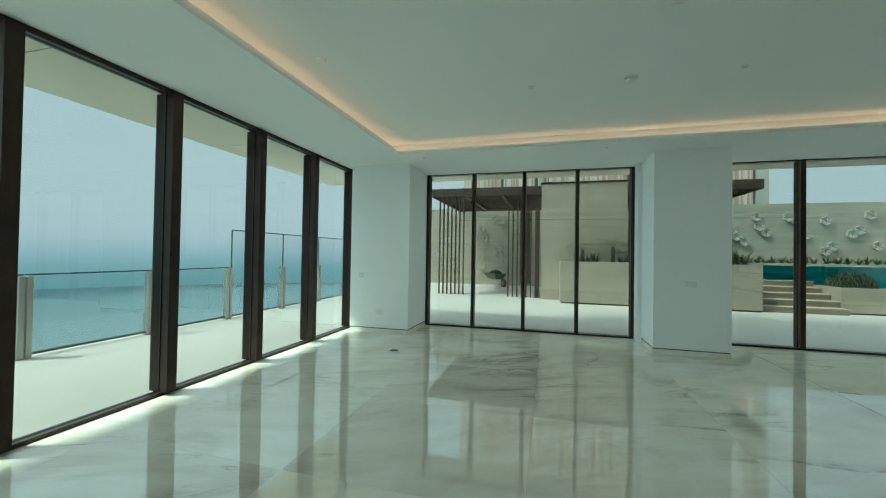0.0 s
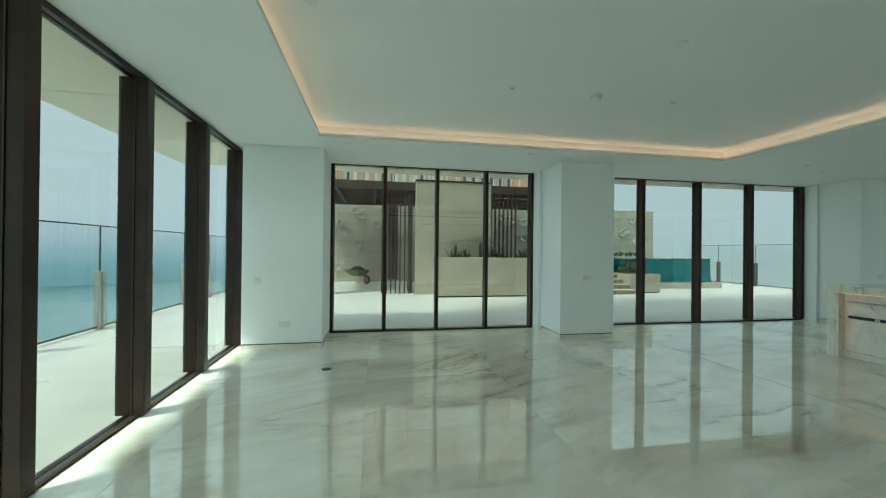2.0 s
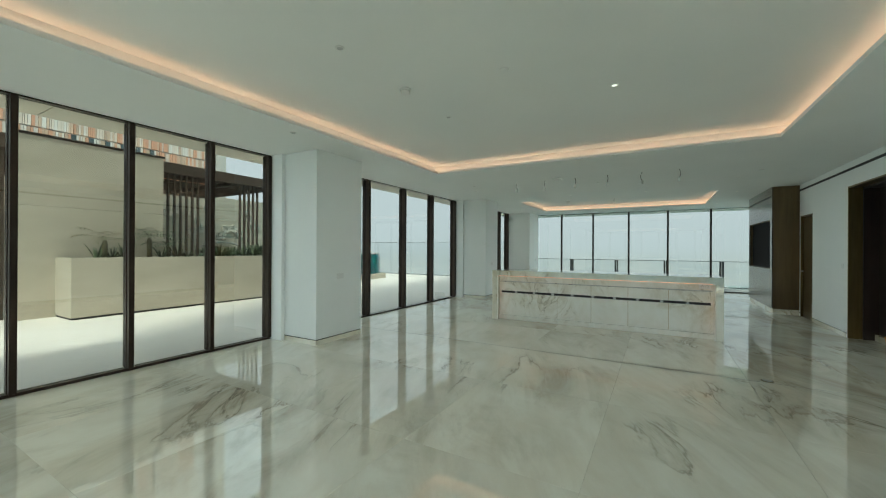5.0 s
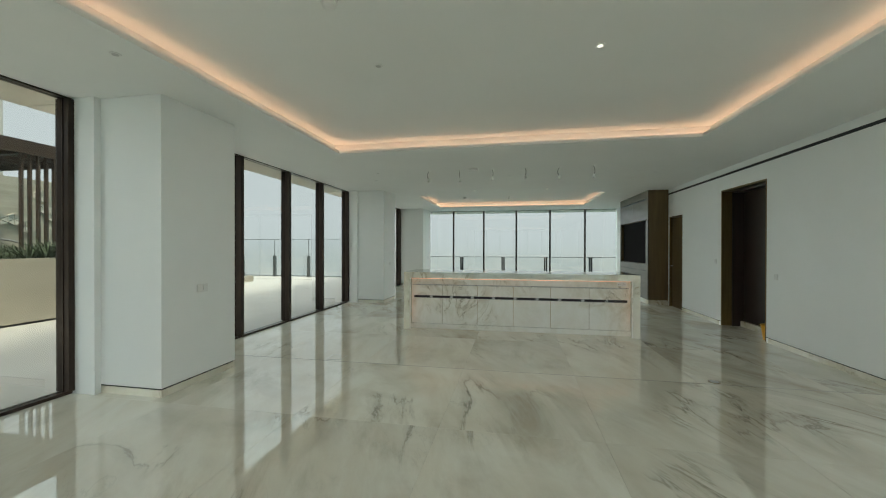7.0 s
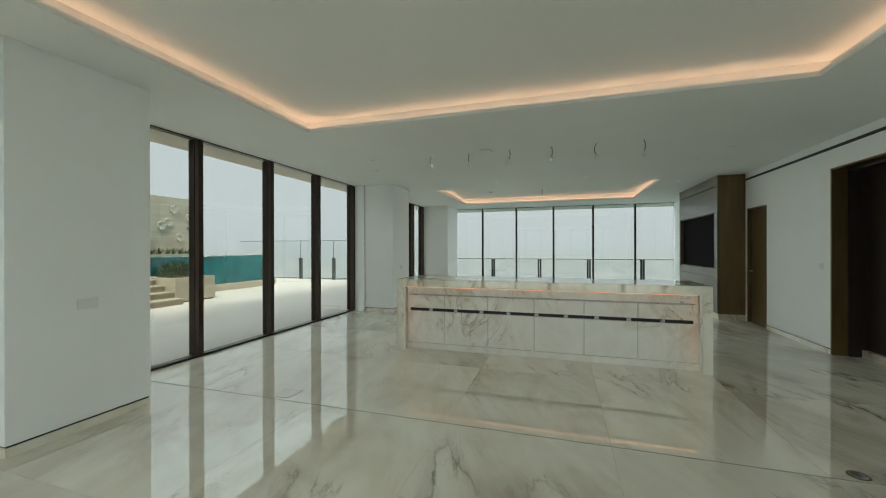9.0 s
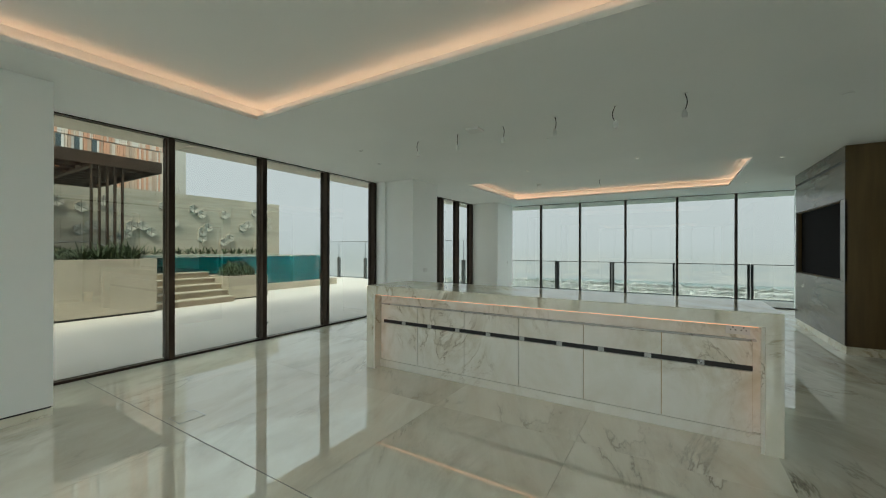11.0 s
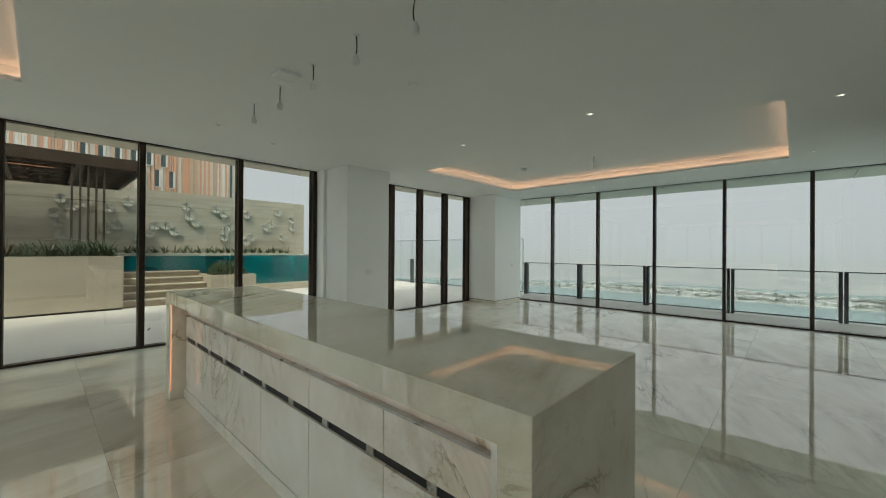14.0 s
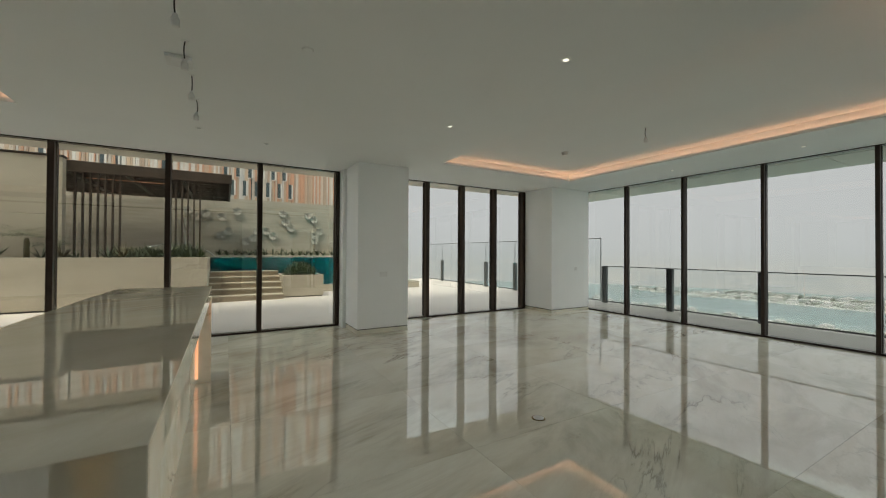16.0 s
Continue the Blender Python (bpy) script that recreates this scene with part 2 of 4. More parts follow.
def part(name, bm, material, parent, label=""):
    root = parent
    while root.parent:
        root = root.parent
    at = ROOT.get(root, Vector())
    bmesh.ops.translate(bm, verts=bm.verts, vec=-at)
    me = bpy.data.meshes.new(name)
    bm.to_mesh(me)
    bm.free()
    me.materials.append(material)
    ob = new(name, me)
    ob.parent = parent
    return tagged(ob, label) if label else ob


def solo(name, bm, material, at, label, category, group="", kind=""):
    """A thing of one mesh, its origin at its base."""
    bmesh.ops.translate(bm, verts=bm.verts, vec=-Vector(at))
    me = bpy.data.meshes.new(name)
    bm.to_mesh(me)
    bm.free()
    me.materials.append(material)
    ob = new(name, me)
    ob.location = at
    ROOT[ob] = Vector(at)
    return tagged(ob, label, category, group, kind)


def box(*spans, bevel=0.0, bm=None):
    """A box, or several, each (x0, x1, y0, y1, z0, z1), with softened edges."""
    bm = bm or bmesh.new()
    for x0, x1, y0, y1, z0, z1 in spans:
        m = Matrix.LocRotScale(((x0 + x1) / 2, (y0 + y1) / 2, (z0 + z1) / 2), None, (abs(x1 - x0), abs(y1 - y0), abs(z1 - z0)))
        g = bmesh.ops.create_cube(bm, size=1, matrix=m)
        if bevel:
            es = list({e for v in g["verts"] for e in v.link_edges})
            bmesh.ops.bevel(bm, geom=es, offset=bevel, segments=2, affect="EDGES", profile=0.5)
    return bm


def lathe(profile, at=(0, 0, 0), n=20, bm=None):
    """A turned body from (radius, height) steps."""
    bm = bm or bmesh.new()
    rings = []
    for r, z in profile:
        rings.append([bm.verts.new((at[0] + r * math.cos(2 * math.pi * k / n), at[1] + r * math.sin(2 * math.pi * k / n), at[2] + z)) for k in range(n)])
    for a, b in zip(rings, rings[1:]):
        for k in range(n):
            f = bm.faces.new((a[k], a[(k + 1) % n], b[(k + 1) % n], b[k]))
            f.smooth = True
    bm.faces.new(rings[0][::-1]), bm.faces.new(rings[-1])
    bmesh.ops.recalc_face_normals(bm, faces=bm.faces)
    return bm


def tube(points, radius, n=8, bm=None):
    bm = bm or bmesh.new()
    rings = []
    pts = [Vector(p) for p in points]
    for i, p in enumerate(pts):
        d = (pts[min(i + 1, len(pts) - 1)] - pts[max(i - 1, 0)]).normalized()
        u = d.cross(Vector((0, 0, 1)) if abs(d.z) < 0.9 else Vector((1, 0, 0))).normalized()
        w = d.cross(u)
        rings.append([bm.verts.new(p + radius * (u * math.cos(2 * math.pi * k / n) + w * math.sin(2 * math.pi * k / n))) for k in range(n)])
    for a, b in zip(rings, rings[1:]):
        for k in range(n):
            f = bm.faces.new((a[k], a[(k + 1) % n], b[(k + 1) % n], b[k]))
            f.smooth = True
    bm.faces.new(rings[0][::-1]), bm.faces.new(rings[-1])
    bmesh.ops.recalc_face_normals(bm, faces=bm.faces)
    return bm


# ---- main measures ----
XW, XE, YS, YN = -3.45, 13.81, -0.93, 7.24
CEIL, RECESS, COLF = 2.92, 3.10, 6.21
COVES = [(-2.18, 4.03, 0.44, 5.59), (9.13, 12.25, 0.52, 5.60)]

# ---- structure: floor slab and ceiling ----
solo("floor_base", box((XW - 0.15, XE + 0.12, YS - 0.3, YN + 0.12, -0.35, -0.022)), M_grout, (5, 3, -0.35), "screed under the marble floor", "floor", kind="structure")


def frame_plates(outer, holes, z0, z1, bm):
    """A plate with rectangular holes, out of butted strips."""
    x0, x1, y0, y1 = outer
    cuts = sorted({x0, x1, *[h[0] for h in holes], *[h[1] for h in holes]})
    for a, b in zip(cuts, cuts[1:]):
        inside = [h for h in holes if h[0] <= a and h[1] >= b]
        ys = [y0]
        for h in sorted(inside, key=lambda q: q[2]):
            ys += [h[2], h[3]]
        ys.append(y1)
        for c, d in zip(ys[::2], ys[1::2]):
            box((a, b, c, d, z0, z1), bm=bm)
    return bm


TROUGH = 0.16
outer = (XW + 0.02, XE - 0.02, YS, YN - 0.02)
wide = [(a - TROUGH, b + TROUGH, c - TROUGH, d + TROUGH) for a, b, c, d in COVES]
cb = frame_plates(outer, COVES, CEIL, CEIL + 0.045, bmesh.new())
frame_plates(outer, wide, CEIL + 0.045, RECESS, cb)
box((outer[0], outer[1], outer[2], outer[3], RECESS, RECESS + 0.1), bm=cb)
solo("ceiling", cb, M_ceil, (5, 3, CEIL), "white painted ceiling with two recessed light coves", "ceiling", kind="structure")
for a, b, c, d in COVES:
    o = TROUGH - 0.035
    lb = box((a - o, b + o, c - o, c - o + 0.02, CEIL + 0.046, CEIL + 0.062), (a - o, b + o, d + o - 0.02, d + o, CEIL + 0.046, CEIL + 0.062),
             (a - o, a - o + 0.02, c - o + 0.02, d + o - 0.02, CEIL + 0.046, CEIL + 0.062), (b + o - 0.02, b + o, c - o + 0.02, d + o - 0.02, CEIL + 0.046, CEIL + 0.062))
    solo("cove_light", lb, M_led, ((a + b) / 2, c, CEIL + 0.046), "warm white strip light hidden in the ceiling cove", "strip light", "cove lights")

# soffit, and an unseen storey added above for its shadow on the terrace
sof = [(-4.9, XW - 0.06, -3, YN + 0.85, 2.97, 3.3), (XW - 0.06, XE + 0.06, YN + 0.06, YN + 0.85, 2.97, 3.3), (XE + 0.06, XE + 0.50, -3, YN + 0.85, 2.97, 3.3), (XE + 0.53, 15.6, -3, YN + 0.85, 2.97, 3.3)]
sb = bmesh.new()
for x0, x1, y0, y1, z0, z1 in sof:
    if x1 - x0 > 3:
        k = x0
        while k < x1 - 0.01:
            box((k, min(k + 2.6, x1) - 0.012, y0, y1, z0, z1), bm=sb)
            k += 2.6
    else:
        k = y0
        while k < y1 - 0.01:
            box((x0, x1, k, min(k + 2.6, y1) - 0.012, z0, z1), bm=sb)
            k += 2.6
solo("soffit", sb, M_soffit, (5, 7.5, 2.97), "cream panelled soffit of the roof overhang", "soffit", kind="structure")
solo("roof_slab", box((-4.9, 15.6, -3, YN + 0.85, 3.302, 3.8), (XW, XE, -3, YN, 3.8, 14.0)), M_build, (5, 3, 3.3), "unseen plaster storey above the apartment, added to shade the terrace", "wall", kind="structure")


# ---- walls ----
D1, D2 = (5.13, 6.43, 2.52), (8.10, 8.83, 2.22)
ws = bmesh.new()
T0, T1 = YS - 0.28, YS
box((XW - 0.1, D1[0], T0, T1, 0, CEIL), (D1[0], D1[1], T0, T1, D1[2], CEIL), (D1[1], D2[0], T0, T1, 0, CEIL),
    (D2[0], D2[1], T0, T1, D2[2], CEIL), (D2[1], XE + 0.1, T0, T1, 0, CEIL), bm=ws)
solo("wall_south", ws, M_wall, (5, YS, 0), "smooth white painted wall with two doorways", "wall", kind="structure")
solo("shadow_slot", box((XW + 0.02, 8.89, YS + 0.002, YS + 0.006, 2.775, 2.815)), M_gap, (3, YS, 2.775), "black linear air slot high on the white wall", "air slot", kind="structure")
solo("backing_wall", box((XW - 0.1, XE + 0.1, T0 - 1.6, T0 - 1.4, 0, CEIL), (XW - 0.1, XE + 0.1, T0 - 1.4, T0, CEIL, CEIL + 0.1), (XW - 0.1, XE + 0.1, T0 - 1.4, T0, -0.1, -0.002)), M_wall,
     (5, T0 - 1.5, 0), "plain wall of the corridor behind the doorways", "wall", kind="structure")


def column(name, x0, x1, y0, nib_left=None, nib_right=None):
    c = thing(name, ((x0 + x1) / 2, y0, 0), "white painted rectangular column with a marble plinth", "column", "white columns", "structure")
    y1 = YN - 0.03
    part("shaft", box((x0, x1, y0, y1, 0.085, CEIL), bevel=0.004), M_wall, c)
    part("shadow_gap", box((x0 + 0.012, x1 - 0.012, y0 + 0.012, y1, 0.07, 0.085)), M_gap, c)
    part("plinth", box((x0 + 0.002, x1 - 0.002, y0 + 0.002, y1, 0.0, 0.07), bevel=0.002), M_isl, c)
    for side, x in (("nib", nib_left), ("nib", nib_right)):
        if x is not None:
            a, b = (x, x0) if x < x0 else (x1, x)
            part("nib", box((a, b, YN - 0.32, YN + 0.04, 0.0, CEIL)), M_wall, c)
    return c


column("column", -3.30, -2.20, COLF)
part("nib", box((XW - 0.04, -3.30, 6.50, YN, 0, CEIL)), M_wall, bpy.data.objects["column"])
column("column", 1.55, 2.52, COLF, nib_left=1.49)
column("column", 7.85, 8.78, COLF, nib_left=7.79)
column("column", 12.44, 13.70, 6.29)

# skirting on the long wall
sk = bmesh.new()
for a, b in ((XW, D1[0] - 0.06), (D1[1] + 0.06, D2[0] - 0.03)):
    box((a, b, YS + 0.001, YS + 0.006, 0.0, 0.07), bm=sk)
sg_ = bmesh.new()
for a, b in ((XW, D1[0]), (D1[1], D2[0]), (D2[1], 8.89)):
    box((a, b, YS + 0.0005, YS + 0.003, 0.0705, 0.080), bm=sg_)
solo("skirting_gap", sg_, M_gap, (3, YS, 0.07), "dark shadow gap above the marble skirting", "shadow gap", kind="structure")
solo("baseboard", sk, M_isl, (3, YS, 0), "thin marble skirting along the white wall", "skirting", kind="structure")


# ---- glazed walls ----
def glazing(name, axis, at, lo, hi, posts, wide_m, depth, label, head=0.014):
    """A full-height glazed wall along x (axis 'x', at y=at) or y; posts: mullion centres."""
    def put(u0, u1, v0, v1, z0, z1, bevel=0.0):
        return box((u0, u1, at + v0, at + v1, z0, z1) if axis == "x" else (at + v0, at + v1, u0, u1, z0, z1), bevel=bevel)
    mid = (lo + hi) / 2
    w = thing(name, (mid, at, 0) if axis == "x" else (at, mid, 0), label, "window", "glazed walls", "structure")
    part("bottom_track", put(lo, hi, -0.05, 0.05, 0.0, 0.03), M_frame, w)
    part("top_track", put(lo, hi, -0.05, 0.05, CEIL - head, CEIL + 0.05), M_frame, w)
    for c in posts:
        m = part("mullion", put(c - wide_m / 2, c + wide_m / 2, -depth / 2, depth / 2, 0.03, CEIL - head, 0.004), M_frame, w)
        part("glazing_bead", put(c - wide_m / 2 - 0.007, c + wide_m / 2 + 0.007, -0.02, 0.02, 0.03, CEIL - head), M_frame, m)
    edges = [lo] + sorted(c for c in posts if lo + 0.15 < c < hi - 0.15) + [hi]
    for a, b in zip(edges, edges[1:]):
        g = part("pane", open_back(put(a + 0.01, b - 0.01, -0.008, 0.008, 0.03, CEIL - head)), M_glass, w)
        g.visible_shadow = False
    return w


glazing("window_1", "y", XW - 0.02, YS, 6.50, [6.46, 5.24, 4.10, 2.96, 1.80, 0.63, -0.54], 0.10, 0.22, "full-height glazing with dark bronze mullions facing the sea terrace", 0.045)
glazing("window_2", "x", YN, -2.20, 1.49, [-2.175, -1.28, -0.345, 0.578, 1.465], 0.055, 0.16, "four-panel glazed sliding wall towards the courtyard")
w3 = glazing("window_3", "x", YN, 2.52, 7.79, [2.57, 3.83, 5.14, 6.43, 7.75], 0.072, 0.18, "full-height glazing with dark mullions facing the pool")
lt = box((-0.022, 0.022, -0.006, 0.006, -0.007, 0.007), bevel=0.003)
lt.transform(Matrix.Translation((5.235, YN - 0.014, 0.255)) @ Matrix.Rotation(radians(-50), 4, "Y"))
part("latch", lt, M_gap, w3, "small black latch on the glass")
glazing("window_4", "x", YN, 8.78, 12.44, [8.83, 9.67, 10.575, 11.48, 12.38], 0.085, 0.18, "full-height glazing with dark mullions beside the columns")
glazing("window_5", "y", XE, YS, 6.95, [6.62, 5.335, 4.10, 2.812, 1.516, 0.218], 0.05, 0.14, "full-height glazing with slim mullions facing the city view")

# ---- door recesses ----
def doorway(name, x0, x1, h, label, deep, double):
    d = thing(name, ((x0 + x1) / 2, YS, 0), label, "door", kind="structure")
    f = 0.025
    y0 = YS - deep
    y1 = YS - 0.17 if double else y0
    part("door_jamb", box((x0, x0 + f, y1, YS + 0.004, 0, h), bevel=0.003), M_bronze, d)
    part("door_jamb", box((x1 - f, x1, y1, YS + 0.004, 0, h), bevel=0.003), M_bronze, d)
    part("door_head", box((x0 + f, x1 - f, y1, YS + 0.004, h - f, h), bevel=0.003), M_bronze, d)
    if double:
        part("inner_lining", box((x0 + 0.002, x0 + 0.05, y0, y1 - 0.001, 0, h), (x1 - 0.05, x1 - 0.002, y0, y1 - 0.001, 0, h), (x0 + 0.05, x1 - 0.05, y0, y1 - 0.001, h - 0.05, h)), M_doorwood, d, "near-black wood lining")
    return d


d1 = doorway("door_1", *D1, "dark stained double door set deep in a bronze lined opening", 0.40, True)
for a, b in ((D1[0] + 0.05, 5.56), (5.57, D1[1] - 0.05)):
    leaf = part("door_leaf", box((a, b, YS - 0.40, YS - 0.35, 0.10, D1[2] - 0.05), bevel=0.004), M_doorwood, d1)
part("door_pull", tube([(5.60, YS - 0.32, 0.12), (5.60, YS - 0.32, 2.2)], 0.013), M_bronze, leaf, "slim bronze pull bar")
part("threshold", box((D1[0] + 0.05, D1[1] - 0.05, YS - 0.40, YS - 0.30, 0, 0.10), bevel=0.003), M_isl, d1, "marble kick plinth")
d2 = doorway("door_2", *D2, "narrow bronze service door standing slightly open", 0.25, False)
leaf2 = part("door_leaf", box((D2[0] + 0.05, D2[1] - 0.14, YS - 0.06, YS - 0.012, 0.01, D2[2] - 0.05), bevel=0.004), M_bronze, d2)
part("edge_strip", box((D2[1] - 0.14, D2[1] - 0.05, YS - 0.10, YS - 0.06, 0.01, D2[2] - 0.05), bevel=0.003), M_steel, d2, "grey steel edge strip")
part("door_handle", box((D2[1] - 0.19, D2[1] - 0.17, YS - 0.012, YS + 0.035, 1.0, 1.02), (D2[1] - 0.28, D2[1] - 0.17, YS + 0.022, YS + 0.035, 1.0, 1.02), bevel=0.003), M_steel, leaf2)

# ---- media cabinet ----
CX0, CX1, CF = 8.90, 11.45, -0.45
cab = thing("media_cabinet", ((CX0 + CX1) / 2, CF, 0), "floor-to-ceiling taupe lacquered media wall with a black screen niche", "cabinet")
part("side_panel", box((CX0, CX0 + 0.04, YS + 0.002, CF - 0.006, 0.12, CEIL - 0.004), bevel=0.003), M_brown, cab, "dark brown wood end panel")
part("side_panel", box((CX1 - 0.04, CX1, YS + 0.002, CF - 0.006, 0.12, CEIL - 0.004), bevel=0.003), M_brown, cab)
part("plinth", box((CX0 + 0.01, CX1 - 0.01, YS + 0.002, CF - 0.02, 0.0, 0.118), bevel=0.003), M_isl, cab, "pale marble plinth")
NX0, NX1, NZ0, NZ1 = 9.07, 11.38, 1.02, 2.17
Y0, Y1 = CF - 0.03, CF
part("top_panel", box((CX0, CX1, Y0, Y1, 2.72, CEIL - 0.004), bevel=0.003), M_taupe, cab)
part("air_slot", box((CX0 + 0.12, CX1 - 0.03, Y0 - 0.04, Y1 - 0.012, 2.682, 2.718)), M_gap, cab, "black linear air slot")
part("slot_end", box((CX0, CX0 + 0.12, Y0, Y1, 2.682, 2.718)), M_taupe, cab)
part("upper_panel", box((CX0, 10.2, Y0, Y1, NZ1 + 0.003, 2.679), bevel=0.002), M_taupe, cab)
part("upper_panel", box((10.204, CX1, Y0, Y1, NZ1 + 0.003, 2.679), bevel=0.002), M_taupe, cab)
part("stile", box((CX0, NX0, Y0, Y1, NZ0, NZ1), bevel=0.002), M_taupe, cab)
part("stile", box((NX1, CX1, Y0, Y1, NZ0, NZ1), bevel=0.002), M_taupe, cab)
part("rail_panel", box((CX0, CX1, Y0, Y1, 0.856, NZ0 - 0.003), bevel=0.002), M_taupe, cab)
for a, b in ((CX0, 9.74), (9.744, 10.58), (10.584, CX1)):
    part("lower_door", box((a, b, Y0, Y1, 0.125, 0.85), bevel=0.002), M_taupe, cab)
part("niche_back", box((NX0, NX1, Y0 - 0.07, Y0 - 0.05, NZ0, NZ1)), M_screen, cab, "black screen niche backing")
part("niche_lining", box((NX0, NX0 + 0.05, Y0 - 0.05, Y0, NZ0, NZ1), (NX1 - 0.01, NX1, Y0 - 0.05, Y0, NZ0, NZ1), (NX0 + 0.05, NX1 - 0.01, Y0 - 0.05, Y0, NZ0, NZ0 + 0.01), (NX0 + 0.05, NX1 - 0.01, Y0 - 0.05, Y0, NZ1 - 0.01, NZ1)), M_brown, cab)
part("carcass", box((CX0 + 0.04, CX1 - 0.04, YS + 0.002, Y0 - 0.165, 0.125, CEIL - 0.006)), M_gap, cab)

# ---- island ----
IX0, IX1, IY0, IY1, IH = 4.98, 5.80, 0.91, 4.82, 1.012
isl = thing("kitchen_island", ((IX0 + IX1) / 2, (IY0 + IY1) / 2, 0), "long white veined marble kitchen island with lit front recess", "kitchen island")
wt = bmesh.new()
T = 0.105
prof = [(IY0, 0), (IY0, IH), (IY1, IH), (IY1, 0), (IY1 - T, 0), (IY1 - T, IH - T), (IY0 + T, IH - T), (IY0 + T, 0)]
sides = [[wt.verts.new((x, y, z)) for y, z in prof] for x in (IX0, IX1)]
for side in sides:
    for a, b, c, d in ((0, 1, 6, 7), (1, 2, 5, 6), (2, 3, 4, 5)):
        wt.faces.new((side[a], side[b], side[c], side[d]))
for k in range(8):
    wt.faces.new((sides[0][k], sides[0][(k + 1) % 8], sides[1][(k + 1) % 8], sides[1][k]))
bmesh.ops.recalc_face_normals(wt, faces=wt.faces)
bmesh.ops.bevel(wt, geom=[e for e in wt.edges if e.calc_face_angle(0) > 0.5], offset=0.003, segments=2, affect="EDGES", profile=0.5)
part("worktop", wt, M_isl, isl, "thick marble worktop mitred down both ends")
part("back_panel", box((IX1 - 0.16, IX1 - 0.13, IY0 + 0.106, IY1 - 0.106, 0, IH - 0.106), bevel=0.003), M_isl, isl)
F = 5.11
YA, YB = IY0 + 0.155, IY1 - 0.155
part("recess_back", box((F + 0.022, F + 0.04, IY0 + 0.106, IY1 - 0.106, 0.09, IH - 0.107)), M_front, isl)
part("ledge", box((F - 0.010, F + 0.021, YA - 0.02, YB + 0.02, 0.777, 0.789), bevel=0.003), M_steel, isl, "steel trim ledge")
seams = [YA, 1.66, 2.28, 2.90, 3.52, 4.14, YB]
for a, b in zip(seams, seams[1:]):
    part("drawer_front", box((F, F + 0.02, a + 0.003, b - 0.003, 0.59, 0.772), bevel=0.002), M_front, isl)
    part("door_front", box((F, F + 0.02, a + 0.003, b - 0.003, 0.09, 0.545), bevel=0.002), M_front, isl)
part("handle_channel", box((F + 0.012, F + 0.03, YA, YB, 0.548, 0.588)), M_gap, isl, "black recessed handle channel")
for k in range(9):
    y = YA + 0.3 + k * 0.37
    part("clip", box((F + 0.006, F + 0.012, y, y + 0.05, 0.55, 0.586)), M_steel, isl)
# Brass colour stands in for amber light showing through the seams.
part("seam_back", box((F + 0.0205, F + 0.0215, YA, YB, 0.09, 0.54), (F + 0.0205, F + 0.0215, YA, YB, 0.595, 0.77)), M_brass, isl)
part("kick_plinth", box((F - 0.004, F + 0.03, IY0 + 0.106, IY1 - 0.106, 0.0, 0.085), bevel=0.002), M_front, isl)
for y, g in ((IY0 + T + 0.0005, 1), (IY1 - T - 0.0005, -1)):
    part("led_lip", box((IX0 + 0.004, IX0 + 0.014, min(y, y + g * 0.022), max(y, y + g * 0.022), 0.0, IH - T - 0.001), bevel=0.001), M_front, isl, "thin marble lip hiding a strip light")
    part("side_led", box((IX0 + 0.016, IX0 + 0.022, min(y, y + g * 0.014), max(y, y + g * 0.014), 0.09, IH - 0.12)), M_led2, isl, "amber vertical strip light")
for y in (IY0 + 0.108, IY1 - 0.123):
    part("side_led", box((IX1 - 0.128, IX1 - 0.116, y, y + 0.015, 0.05, IH - 0.12)), M_led2, isl, "amber vertical strip light")
part("top_led", box((IX0 + 0.02, IX0 + 0.035, IY0 + 0.14, IY1 - 0.14, IH - 0.113, IH - 0.106)), M_led2, isl, "amber strip light under the worktop")
sock = part("socket_plate", box((F + 0.014, F + 0.022, 1.08, 1.23, 0.815, 0.89), bevel=0.003), M_white, isl)
for dy, dz in ((0.035, 0.04), (0.02, 0.02), (0.05, 0.02), (0.10, 0.04), (0.115, 0.02), (0.085, 0.02)):
    part("socket_hole", box((F + 0.011, F + 0.0145, 1.08 + dy, 1.088 + dy, 0.825 + dz, 0.833 + dz)), M_gap, sock)

# ---- pendant cables over the island ----
def pendant(x, y, z, length, lean):
    p = thing("pendant_wire", (x, y, z), "bare black pendant cable with a white lamp holder", "lamp holder", "pendant cables over the island")
    pts = [(x + lean * 0.5 * math.sin(k / 8 * math.pi) * 0.6, y + lean * math.sin(k / 8 * math.pi), z - length * k / 8) for k in range(9)]
    part("cable", tube(pts, 0.0045), M_cable, p)
    part("lamp_holder", lathe([(0.016, -0.062), (0.024, -0.058), (0.024, -0.014), (0.017, -0.010), (0.014, 0.012), (0.006, 0.020)], (x, y, z - length), 14), M_white, p)
    part("ceiling_ring", lathe([(0.02, -0.006), (0.024, -0.004), (0.024, 0.0)], (x, y, z), 14), M_white, p)


for y, ln, le in ((4.52, 0.15, 0.03), (3.91, 0.16, 0.01), (3.30, 0.15, -0.02), (2.69, 0.15, -0.015), (2.08, 0.17, 0.03), (1.49, 0.17, -0.02)):
    pendant(5.655, y, CEIL, ln, le)
pendant(10.85, 3.05, RECESS, 0.14, 0.01)


